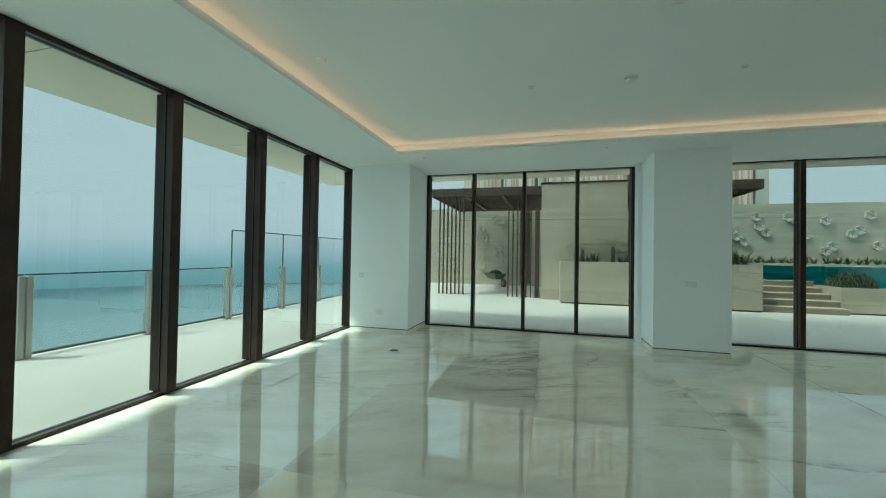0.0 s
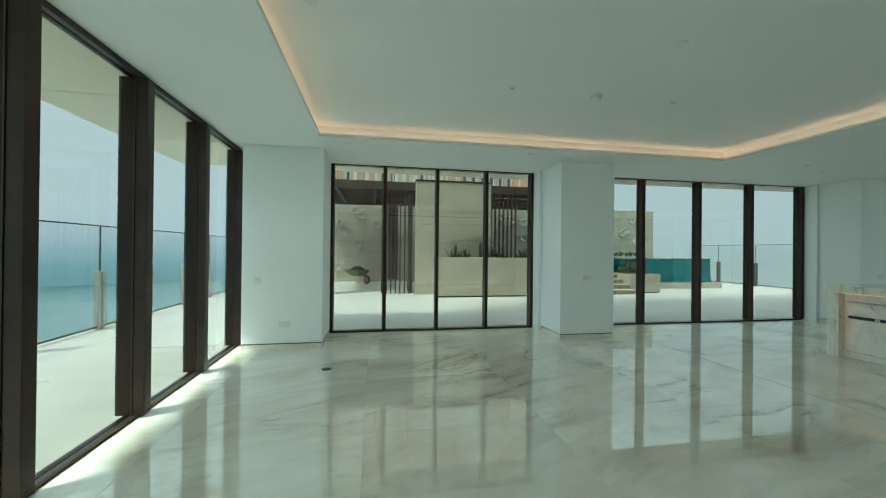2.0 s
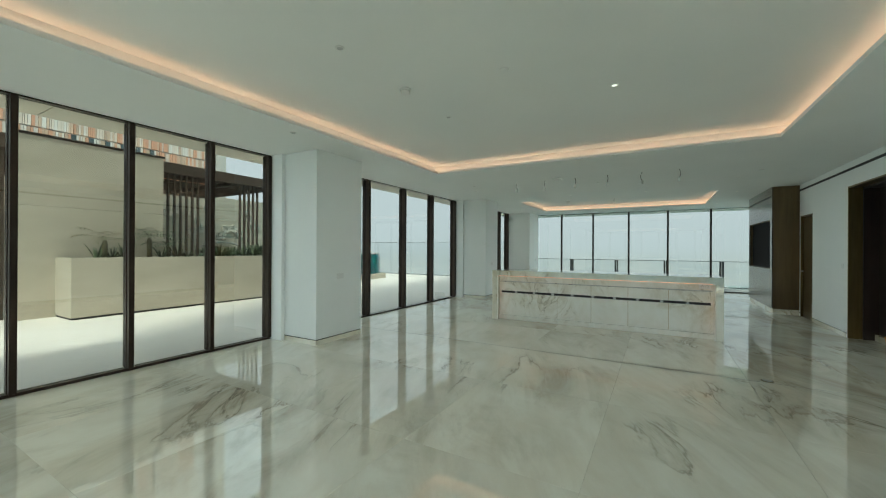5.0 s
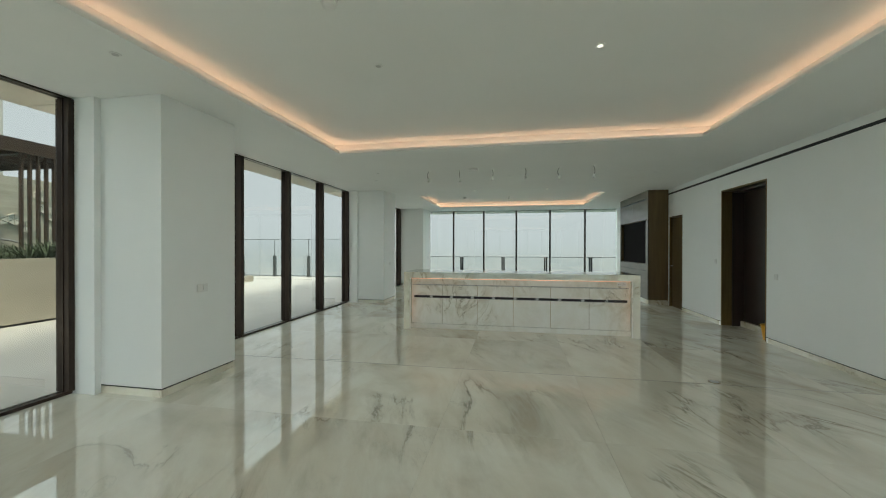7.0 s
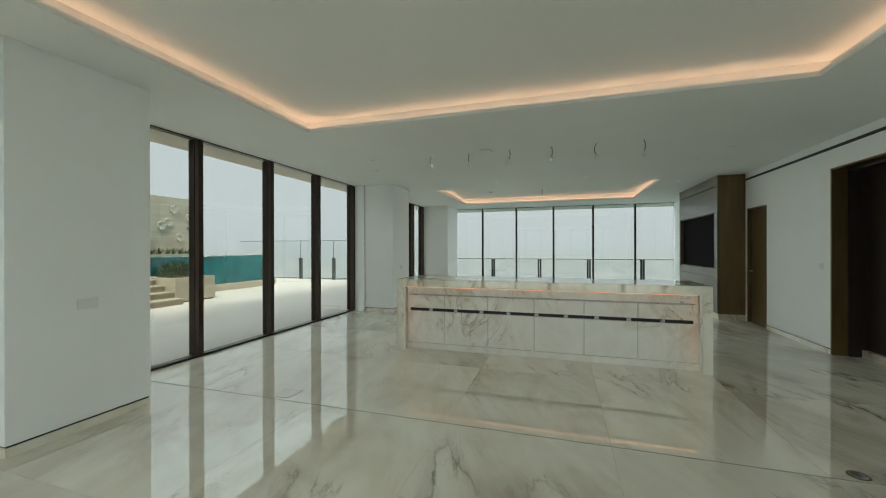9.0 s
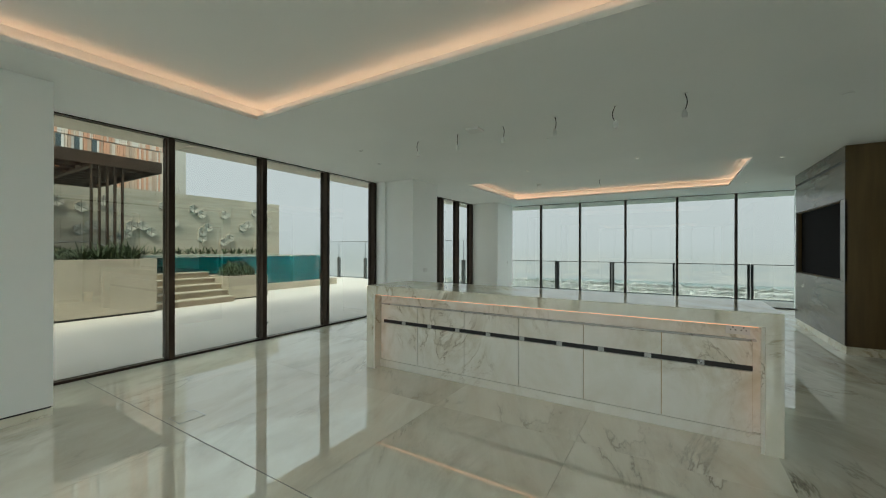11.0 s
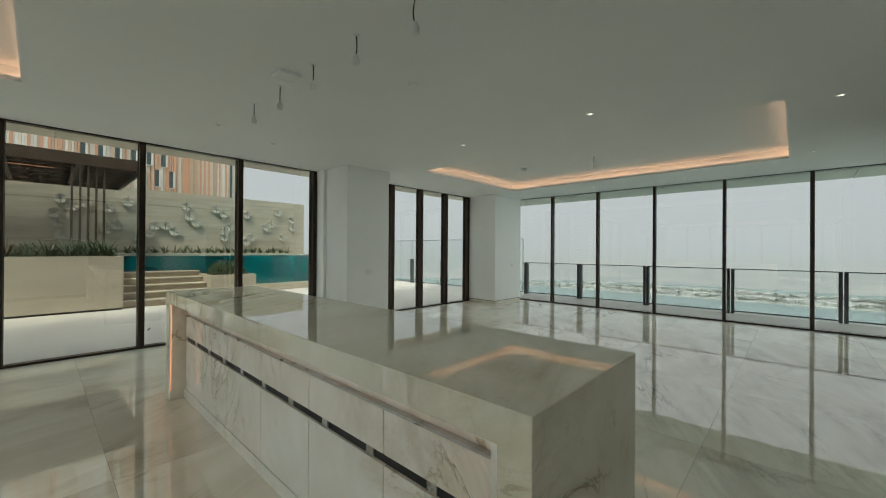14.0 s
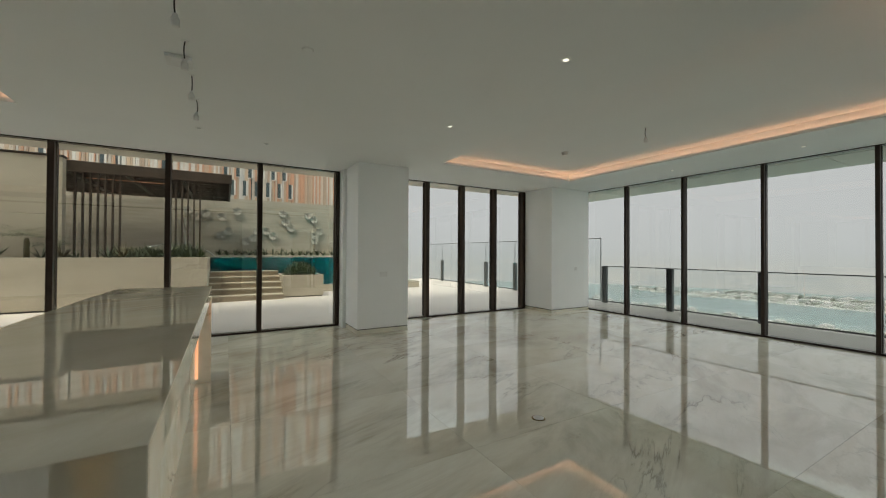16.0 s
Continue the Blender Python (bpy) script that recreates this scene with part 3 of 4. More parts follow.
# ---- ceiling fittings ----
def downlight(x, y, z, lit, r=0.03):
    d = thing("downlight", (x, y, z), "small lit recessed downlight in the white ceiling" if lit else "small unlit recessed downlight in the white ceiling", "downlight", "ceiling downlights")
    part("trim_ring", lathe([(r, -0.006), (r + 0.008, -0.004), (r + 0.008, 0.0), (r, 0.0)], (x, y, z), 20), M_white, d)
    part("lens", lathe([(r * 0.75, -0.0085), (r * 0.78, -0.0062)], (x, y, z), 20), M_lamp if lit else M_steel, d)


for x, y, z, lit in ((-0.1, 4.1, RECESS, False), (1.76, 4.1, RECESS, False), (1.76, 2.2, RECESS, True), (-0.1, 2.2, RECESS, False),
                     (-1.84, 5.87, CEIL, False), (0.86, 5.87, CEIL, False), (5.62, 5.54, CEIL, False), (6.41, 5.87, CEIL, False),
                     (8.26, 3.9, CEIL, True), (8.24, 2.08, CEIL, True), (9.32, 0.13, CEIL, True), (11.92, 0.25, CEIL, True), (13.0, 2.07, CEIL, True), (13.0, 3.88, CEIL, True)):
    downlight(x, y, z, lit)
for x, y, z in ((0.91, 3.05, RECESS), (-1.9, 3.1, RECESS), (6.45, 2.97, CEIL), (7.16, 0.42, CEIL), (6.46, 0.19, CEIL)):
    s = thing("ceiling_speaker", (x, y, z), "flush round white ceiling speaker", "speaker", "ceiling speakers")
    part("rim", lathe([(0.036, -0.006), (0.045, -0.003), (0.045, 0.0), (0.036, 0.0)], (x, y, z), 24), M_white, s)
    part("grille", lathe([(0.033, -0.008), (0.035, -0.0065)], (x, y, z), 24), M_ceil, s)
for x, y in ((0.83, 4.1), (10.9, 4.5)):
    s = thing("smoke_detector", (x, y, RECESS), "white round smoke detector on the ceiling", "smoke detector", "smoke detectors")
    part("base", lathe([(0.06, -0.015), (0.062, -0.012), (0.062, 0.0)], (x, y, RECESS), 24), M_white, s)
    part("chamber", lathe([(0.025, -0.05), (0.045, -0.045), (0.048, -0.016)], (x, y, RECESS), 24), M_white, s)
em = thing("access_point", (5.59, 3.64, CEIL), "flat square white ceiling device", "ceiling device")
part("body", box((5.50, 5.68, 3.55, 3.73, CEIL - 0.03, CEIL), bevel=0.008), M_white, em)

# ---- switches, sockets, floor boxes ----
def plate(x, y, z, w, facing, kind):
    s = thing(kind, (x, y, z), "small white square " + ("light switch" if kind == "light_switch" else "wall socket") + " on the white wall", "switch" if kind == "light_switch" else "socket", "wall plates")
    f = -1 if facing < 0 else 1
    part("plate", box((x - w / 2, x + w / 2, min(y, y + f * 0.009), max(y, y + f * 0.009), z - 0.043, z + 0.043), bevel=0.003), M_white, s)
    for k in (-1, 1):
        part("rocker", box((x + k * w * 0.22 - w * 0.16, x + k * w * 0.22 + w * 0.16, min(y + f * 0.0095, y + f * 0.013), max(y + f * 0.0095, y + f * 0.013), z - 0.025, z + 0.025), bevel=0.001), M_white, s)


plate(-3.09, COLF, 0.99, 0.09, -1, "light_switch")
plate(-2.72, COLF, 0.36, 0.15, -1, "wall_socket")
plate(2.03, COLF, 1.01, 0.14, -1, "light_switch")
plate(8.31, COLF, 1.01, 0.14, -1, "light_switch")
plate(13.25, 6.29, 1.02, 0.08, -1, "light_switch")
plate(6.62, YS, 1.19, 0.08, 1, "light_switch")
plate(4.91, YS, 1.02, 0.08, 1, "light_switch")
for x, y in ((-2.01, 5.17), (3.12, 5.18), (3.05, 0.755), (8.22, 2.35)):
    rnd = (x, y) in ((3.05, 0.755), (8.22, 2.35))
    s = thing("floor_box", (x, y, 0), "flush metal floor outlet let into the marble", "floor outlet", "floor outlets")
    if rnd:
        part("lid", lathe([(0.045, 0.0015), (0.045, 0.004), (0.04, 0.006)], (x, y, 0), 24), M_steel, s)
        part("rim", lathe([(0.058, 0.0005), (0.058, 0.003), (0.047, 0.0035)], (x, y, 0), 24), M_bronze, s)
    else:
        part("rim", box((x - 0.10, x + 0.10, y - 0.10, y + 0.10, 0.0005, 0.003)), M_floor, s)
        if x < 0:
            part("lid", lathe([(0.06, 0.003), (0.06, 0.005), (0.05, 0.006)], (x, y, 0), 24), M_gap, s)
        part("frame", box((x - 0.104, x - 0.098, y - 0.104, y + 0.104, 0.001, 0.004), (x + 0.098, x + 0.104, y - 0.104, y + 0.104, 0.001, 0.004),
                          (x - 0.098, x + 0.098, y - 0.104, y - 0.098, 0.001, 0.004), (x - 0.098, x + 0.098, y + 0.098, y + 0.104, 0.001, 0.004)), M_steel, s)
bk = thing("bucket", (5.27, YS - 0.14, 0), "yellow plastic builder's bucket in the doorway", "bucket")
bx, by = 5.27, YS - 0.14
part("shell", lathe([(0.085, 0.0), (0.09, 0.004), (0.12, 0.22), (0.128, 0.225), (0.128, 0.24), (0.116, 0.24), (0.086, 0.02)], (bx, by, 0), 24), M_yellow, bk)
part("handle", tube([(bx + 0.125 * math.cos(a), by + 0.03, 0.235 + 0.1 * math.sin(a)) for a in [k * math.pi / 10 for k in range(11)]], 0.004), M_cable, bk)

# ---- terrace ----
TZ = -0.006
solo("pavement", box((-6.45, 15.5, YN + 0.05, 18.3, -0.4, TZ), (-6.45, XW - 0.07, -3, YN + 0.05, -0.4, TZ), (XE + 0.06, 15.5, -3, YN + 0.05, -0.4, TZ)), M_pave, (5, 12, -0.4),
     "pale smooth terrace paving", "terrace paving", kind="structure")


def rail_run(name, axis, at, lo, hi, posts, height, material, group, label):
    def put(u0, u1, v0, v1, z0, z1, bevel=0.0):
        return box((u0, u1, at + v0, at + v1, z0, z1) if axis == "x" else (at + v0, at + v1, u0, u1, z0, z1), bevel=bevel)
    mid = (lo + hi) / 2
    r = thing(name, (mid, at, TZ) if axis == "x" else (at, mid, TZ), label, "glass railing", group)
    edges = sorted({lo, hi, *[p for p in posts if lo + 0.2 < p < hi - 0.2]})
    for p in posts:
        po = part("post", put(p - 0.07, p - 0.01, -0.05, 0.05, TZ, 1.02, 0.004), material, r)
        part("post", put(p + 0.01, p + 0.07, -0.05, 0.05, TZ, 1.02, 0.004), material, r)
    for a, b in zip(edges, edges[1:]):
        g = part("glass_pane", open_back(put(a + 0.01, b - 0.01, -0.008, 0.008, 0.06, height)), M_rail, r)
        g.visible_shadow = False
        part("top_rail", put(a + 0.01, b - 0.01, -0.012, 0.012, height, height + 0.02, 0.002), M_postd, r)
        part("bottom_rail", put(a + 0.01, b - 0.01, -0.02, 0.02, 0.03, 0.06, 0.002), M_postd, r)
        if height > 1.5:
            part("edge_trim", put(a + 0.002, a + 0.014, -0.012, 0.012, 0.06, height), M_postd, r)
    return r


rail_run("glass_railing", "y", -6.2, -3.0, 6.46, [3.31 - 1.56 * 3, 3.31 - 1.56 * 2, 3.31 - 1.56, 3.31, 4.87, 6.43], 1.03, M_postl, "terrace railings", "low glass railing with pale aluminium posts on the sea terrace")
rail_run("glass_railing", "y", -6.2, 6.5, 17.9, [6.57 + 1.5 * k for k in range(1, 8)], 1.80, M_postl, "terrace railings", "tall frameless glass wind screen on the sea terrace")
rail_run("glass_railing", "y", 15.3, -3.0, 7.1, [7.03, 5.20, 3.37, 1.56, -0.27, -2.1], 1.02, M_postd, "terrace railings", "low glass railing with dark grey posts facing the city")
rail_run("glass_railing", "y", 15.3, 7.15, 18.2, [9.05, 10.88, 12.7, 14.53, 16.36], 1.82, M_postd, "terrace railings", "tall glass wind screen with dark grey posts")

# big planter, privacy wall and steps
pl = thing("planter_box", (3.0, 12.2, TZ), "long cream limestone planter box with young palms and grasses", "planter")
part("front_wall", box((0.45, 5.50, 11.86, 11.94, 0.035, 1.23), bevel=0.006), M_stone, pl)
part("end_wall", box((0.45, 0.53, 11.94, 13.0, 0.035, 1.23), bevel=0.006), M_stone, pl)
part("end_wall", box((5.42, 5.50, 11.94, 13.9, 0.035, 1.23), bevel=0.006), M_stone, pl)
part("base_gap", box((0.47, 5.48, 11.89, 13.9, TZ, 0.035)), M_gap, pl, "dark recessed base")
part("soil", box((0.53, 5.42, 11.94, 12.70, 0.9, 1.16), (2.45, 5.42, 12.70, 13.9, 0.9, 1.16)), M_soil, pl)
pw = thing("privacy_wall", (1.15, 12.85, TZ), "tall cream stone screen wall with a dark metal cap", "wall")
part("stone_face", box((-0.12, 2.42, 12.72, 12.97, TZ, 2.28), (-0.12, 2.42, 12.725, 12.97, 2.285, 3.70), bevel=0.003), M_stone, pw)
part("cap", box((-0.14, 2.44, 12.70, 12.99, 3.70, 3.75), bevel=0.004), M_frame, pw, "dark metal cap")

# pergola
pg = thing("pergola", (1.0, 15.3, TZ), "dark timber pergola with slatted screens", "pergola")
PX0, PX1, PY0, PY1, PZ0, PZ1 = -3.95, 6.06, 13.02, 17.6, 3.42, 3.70
part("fascia", box((PX0, PX1, PY0, PY0 + 0.06, PZ0, PZ1), bevel=0.004), M_perg, pg)
part("fascia", box((PX0, PX1, PY1 - 0.06, PY1, PZ0, PZ1), bevel=0.004), M_perg, pg)
part("fascia", box((PX0, PX0 + 0.06, PY0 + 0.06, PY1 - 0.06, PZ0, PZ1), bevel=0.004), M_perg, pg)
part("fascia", box((PX1 - 0.06, PX1, PY0 + 0.06, PY1 - 0.06, PZ0, PZ1), bevel=0.004), M_perg, pg)
for k in range(26):
    x = PX0 + 0.10 + 0.38 * k
    part("roof_slat", box((x, x + 0.29, PY0 + 0.06, PY1 - 0.06, PZ1 - 0.05, PZ1 - 0.01)), M_perg, pg)
for k in range(1, 8):
    x = PX0 + (PX1 - PX0) * k / 8
    part("beam", box((x - 0.05, x + 0.05, PY0 + 0.06, PY1 - 0.06, PZ0 + 0.03, PZ1 - 0.05), bevel=0.003), M_perg, pg)
for k in range(1, 9):
    y = PY0 + (PY1 - PY0) * k / 9
    part("batten", box((PX0 + 0.06, PX1 - 0.06, y - 0.03, y + 0.03, PZ0 + 0.08, PZ1 - 0.05)), M_perg, pg)
for x0, n, dx in ((-3.63, 7, 0.145), (-1.20, 7, 0.15), (2.55, 7, 0.15), (4.68, 5, 0.145)):
    for k in range(n):
        x = x0 + k * dx
        part("slat", box((x - 0.02, x + 0.02, PY0 + 0.06, PY0 + 0.14, TZ if x < 1 else 1.0, PZ0 + 0.03), bevel=0.003), M_perg, pg)
part("end_post", box((-0.28, -0.20, PY0 + 0.06, PY0 + 0.9, TZ, PZ0 + 0.03), bevel=0.003), M_perg, pg)
part("screen_panel", box((-0.94, -0.56, 14.97, 15.03, 0.32, PZ0 + 0.03), bevel=0.003), M_perg, pg, "solid dark timber screen panel")
part("lamp_strip", box((2.5, 4.4, PY0 + 1.2, PY0 + 1.22, PZ0 + 0.02, PZ0 + 0.04)), M_led2, pg, "warm strip light under the pergola roof")

# pool, steps, small planter
st = thing("steps", (6.5, 12.9, TZ), "five cream stone steps up to the pool", "steps")
for k in range(5):
    # Risers are browner and darker than the treads.
    part("step", box((5.505, 7.42, 12.05 + 0.34 * k, 12.05 + 0.34 * (k + 1), TZ, 0.155 * (k + 1) - 0.03)), M_riser, st, "brown riser, darker than its tread")
    part("tread", box((5.505, 7.42, 12.02 + 0.34 * k, 12.05 + 0.34 * (k + 1), 0.155 * (k + 1) - 0.03, 0.155 * (k + 1)), bevel=0.004), M_stone, st)
sp = thing("small_planter", (8.0, 13.0, TZ), "low cream limestone planter with a dense green shrub", "planter")
part("front_wall", box((7.43, 8.64, 12.35, 12.42, 0.03, 0.67), bevel=0.005), M_stone, sp)
part("side_wall", box((8.57, 8.64, 12.42, 13.62, 0.03, 0.67), bevel=0.005), M_stone, sp)
part("side_wall", box((7.43, 7.50, 12.42, 13.62, 0.03, 0.67), bevel=0.005), M_stone, sp)
part("back_wall", box((7.50, 8.57, 13.55, 13.62, 0.03, 0.67), bevel=0.005), M_stone, sp)
part("soil", box((7.50, 8.57, 12.42, 13.55, 0.03, 0.60)), M_soil, sp)
part("base_gap", box((7.46, 8.61, 12.38, 13.6, TZ, 0.03)), M_gap, sp)

po = thing("pool", (9.0, 15.5, TZ), "raised infinity pool with a clear acrylic front and teal water", "pool")
PXR = 12.25
part("base", box((5.505, PXR + 0.5, 13.76, 17.3, TZ, 0.24), bevel=0.006), M_stone, po, "cream stone pool base")
part("basin", box((5.52, PXR - 0.03, 13.83, 17.2, 0.25, 1.19)), M_pool, po, "teal water seen through the acrylic")
part("acrylic_wall", box((5.51, PXR, 13.77, 13.825, 0.245, 1.21), bevel=0.004), M_rail, po, "clear acrylic wall")
part("acrylic_wall", box((PXR - 0.025, PXR + 0.03, 13.826, 17.2, 0.245, 1.21), bevel=0.004), M_rail, po)
part("water_rim", box((5.52, PXR - 0.03, 13.83, 13.92, 1.192, 1.225), bevel=0.004), M_hex, po, "pale overflow rim")
part("rear_ledge", box((5.52, PXR, 17.2, 17.95, 0.25, 1.24), bevel=0.006), M_stone, po)
hr = thing("pool_handrail", (4.56, 13.87, 1.16), "curved stainless steel pool handrail over the planting", "handrail")
part("tube", tube([(3.45 + 2.22 * k / 14, 13.87, 1.155 + 0.46 * math.sin(math.pi * k / 14) ** 0.7 + 0.03 * k / 14) for k in range(15)], 0.021), M_steel, hr)

# ---- plants ----
def leaf_blade(bm, base, direction, length, width, droop):
    """One bent blade, three segments long."""
    d = Vector(direction).normalized()
    side = d.cross(Vector((0, 0, 1)))
    side = side.normalized() if side.length > 1e-3 else Vector((1, 0, 0))
    p, prev = Vector(base), None
    for k, w in enumerate((0.55, 1.0, 0.7, 0.05)):
        a, b = bm.verts.new(p - side * width * w / 2), bm.verts.new(p + side * width * w / 2)
        if prev:
            bm.faces.new((prev[0], prev[1], b, a))
        prev = (a, b)
        d = (d + Vector((0, 0, -droop))).normalized()
        p = p + d * length / 3


def tuft(bm, x, y, z, n, length, width, rnd, spread=0.9, droop=0.25):
    for _ in range(n):
        a, t = rnd.uniform(0, 2 * math.pi), rnd.uniform(0.15, spread)
        leaf_blade(bm, (x + 0.03 * math.cos(a), y + 0.03 * math.sin(a), z), (t * math.cos(a), t * math.sin(a), 1), length * rnd.uniform(0.6, 1.1), width, droop * rnd.uniform(0.5, 1.4))


def palm(x, y, z, h, leaves, material, rnd):
    p = thing("young_palm", (x, y, z), "young palm with drooping fronds in the stone planter", "palm", "young palms")
    part("trunk", lathe([(0.06, 0.0), (0.05, h * 0.4), (0.055, h * 0.8), (0.03, h)], (x, y, z), 10), M_dry, p)
    bm = bmesh.new()
    for k in range(leaves):
        a = 2 * math.pi * k / leaves + rnd.uniform(-0.2, 0.2)
        up = rnd.uniform(0.4, 1.6)
        d = Vector((math.cos(a), math.sin(a), up)).normalized()
        pt = Vector((x, y, z + h))
        for s in range(7):
            pt = pt + d * 0.075
            d = (d + Vector((0, 0, -0.16))).normalized()
            side = d.cross(Vector((0, 0, 1))).normalized()
            for sg in (-1, 1):
                leaf_blade(bm, pt, d * 0.7 + side * sg, 0.20 - 0.012 * s, 0.022, 0.15)
    part("fronds", bm, material, p)


def shrub(name, x, y, z, rx, ry, h, n, rnd, label, cat, ln=0.12, wd=0.02):
    s = thing(name, (x, y, z), label, cat, "planting")
    bm = bmesh.new()
    for _ in range(n):
        a, q = rnd.uniform(0, 2 * math.pi), math.sqrt(rnd.uniform(0, 1))
        px, py = x + rx * q * math.cos(a), y + ry * q * math.sin(a)
        top = h * math.sqrt(max(0.05, 1 - 0.8 * q * q)) * rnd.uniform(0.35, 1.0)
        leaf_blade(bm, (px, py, z + max(0, top - ln)), (rnd.uniform(-0.6, 0.6), rnd.uniform(-0.6, 0.6), 1), ln * rnd.uniform(0.7, 1.3), wd, 0.2)
    part("foliage", bm, M_green, s)
    bm = bmesh.new()
    for k in range(9):
        a, q = rnd.uniform(0, 6.28), rnd.uniform(0, 0.7)
        ex, ey = x + rx * q * math.cos(a), y + ry * q * math.sin(a)
        tube([(x + 0.3 * (ex - x), y + 0.3 * (ey - y), z), ((x + ex) / 2, (y + ey) / 2, z + h * 0.35), (ex, ey, z + h * 0.7)], 0.006, 5, bm=bm)
    part("stems", bm, M_dry, s)


pr = random.Random(11)
palm(1.10, 12.25, 1.16, 0.44, 11, M_dry, pr)
palm(1.95, 12.3, 1.16, 0.52, 16, M_green, pr)
palm(2.42, 12.45, 1.16, 0.32, 10, M_green, pr)
shrub("shrub", 8.03, 13.0, 0.60, 0.50, 0.5, 0.56, 2200, pr, "dense rounded green shrub in the low planter", "shrub", 0.10, 0.014)
shrub("shrub", 4.95, 12.6, 1.16, 0.48, 0.5, 0.5, 900, pr, "bushy green shrub at the planter's end", "shrub", 0.16, 0.02)
shrub("shrub", 3.95, 12.7, 1.16, 0.6, 0.5, 0.42, 800, pr, "low green shrub in the stone planter", "shrub", 0.16, 0.02)
for x, y, n, ln in ((0.95, 12.2, 5, 0.22), (1.25, 12.3, 6, 0.16), (1.45, 12.25, 6, 0.2), (2.2, 12.3, 6, 0.18), (2.55, 12.3, 8, 0.2), (2.8, 12.3, 7, 0.14), (3.4, 12.3, 9, 0.2), (3.65, 12.4, 10, 0.22), (4.3, 12.3, 10, 0.24), (4.6, 12.35, 12, 0.26), (5.2, 12.4, 12, 0.28)):
    bm = bmesh.new()
    tuft(bm, x, y, 1.16, n * 3, ln * 2.3, 0.034, pr)
    solo("grass_tuft", bm, M_green if pr.random() < 0.8 else M_dry, (x, y, 1.16), "spiky green tuft in the stone planter", "plant", "planter tufts")
k = 5.7
while k < 12.2:
    bm = bmesh.new()
    tuft(bm, k, 17.6, 1.24, 20, 0.36, 0.05, pr, 1.3, 0.3)
    solo("agave", bm, M_green, (k, 17.6, 1.24), "spiky green succulent along the garden wall", "plant", "plants along the garden wall")
    k += pr.uniform(0.24, 0.36)

# ---- wheelbarrow ----
wx, wy = -2.15, 17.1
wb = thing("wheelbarrow", (wx, wy, TZ), "green wheelbarrow heaped with soil by the garden wall", "wheelbarrow")
bm = bmesh.new()
lo = [bm.verts.new((wx + a * 0.28, wy + b * 0.18, 0.32)) for a, b in ((-1, -1), (1, -1), (1, 1), (-1, 1))]
hi = [bm.verts.new((wx + a * 0.45, wy + b * 0.31, 0.58)) for a, b in ((-1, -1), (1, -1), (1, 1), (-1, 1))]
bm.faces.new(lo[::-1])
for q in range(4):
    bm.faces.new((lo[q], lo[(q + 1) % 4], hi[(q + 1) % 4], hi[q]))
bmesh.ops.solidify(bm, geom=bm.faces[:], thickness=0.012)
part("tray", bm, M_barrow, wb)
part("soil_heap", lathe([(0.30, 0.54), (0.27, 0.62), (0.16, 0.70), (0.03, 0.73)], (wx, wy, 0), 14), M_soil, wb)
for sg in (-1, 1):
    part("handle", tube([(wx + 0.62, wy + sg * 0.05, 0.2), (wx, wy + sg * 0.16, 0.31), (wx - 0.75, wy + sg * 0.28, 0.55)], 0.017), M_steel, wb)
    part("leg", tube([(wx - 0.2, wy + sg * 0.2, 0.32), (wx - 0.28, wy + sg * 0.22, TZ + 0.005)], 0.014), M_steel, wb)
wheel = lathe([(0.13, -0.03), (0.17, -0.035), (0.185, 0.0), (0.17, 0.035), (0.13, 0.03)], (0, 0, 0), 20)
wheel.transform(Matrix.Translation((wx + 0.62, wy, 0.18)) @ Matrix.Rotation(radians(90), 4, "X"))
tyre = part("tyre", wheel, M_tyre, wb)
rim = lathe([(0.10, -0.032), (0.128, -0.025), (0.128, 0.025), (0.10, 0.032)], (0, 0, 0), 20)
rim.transform(Matrix.Translation((wx + 0.62, wy, 0.18)) @ Matrix.Rotation(radians(90), 4, "X"))
part("rim", rim, M_red, tyre, "red steel rim")
wb.rotation_euler = (0, 0, radians(-48))

# ---- feature wall with relief hexagons ----
FY = 18.0
fw = thing("wall_feature", (4, FY + 0.2, TZ), "travertine garden wall with raised hexagon reliefs", "wall", kind="structure")
z, row = TZ, 0
while z < 3.58:
    z1 = min(z + 0.6, 3.6)
    cuts = [-6.4 + (0.9 if row % 2 else 0.0)]
    while cuts[-1] + 1.8 < 12.98:
        cuts.append(cuts[-1] + 1.8)
    cuts = sorted({-6.4, *cuts, 12.98})
    for a, b in zip(cuts, cuts[1:]):
        part("stone_slab", box((a + 0.0015, b - 0.0015, FY, FY + 0.05, z + 0.001, z1 - 0.001)), M_fstone, fw)
    z, row = z1, row + 1
part("core", box((-6.4, 12.98, FY + 0.05, FY + 0.35, TZ, 3.6)), M_fstone, fw)


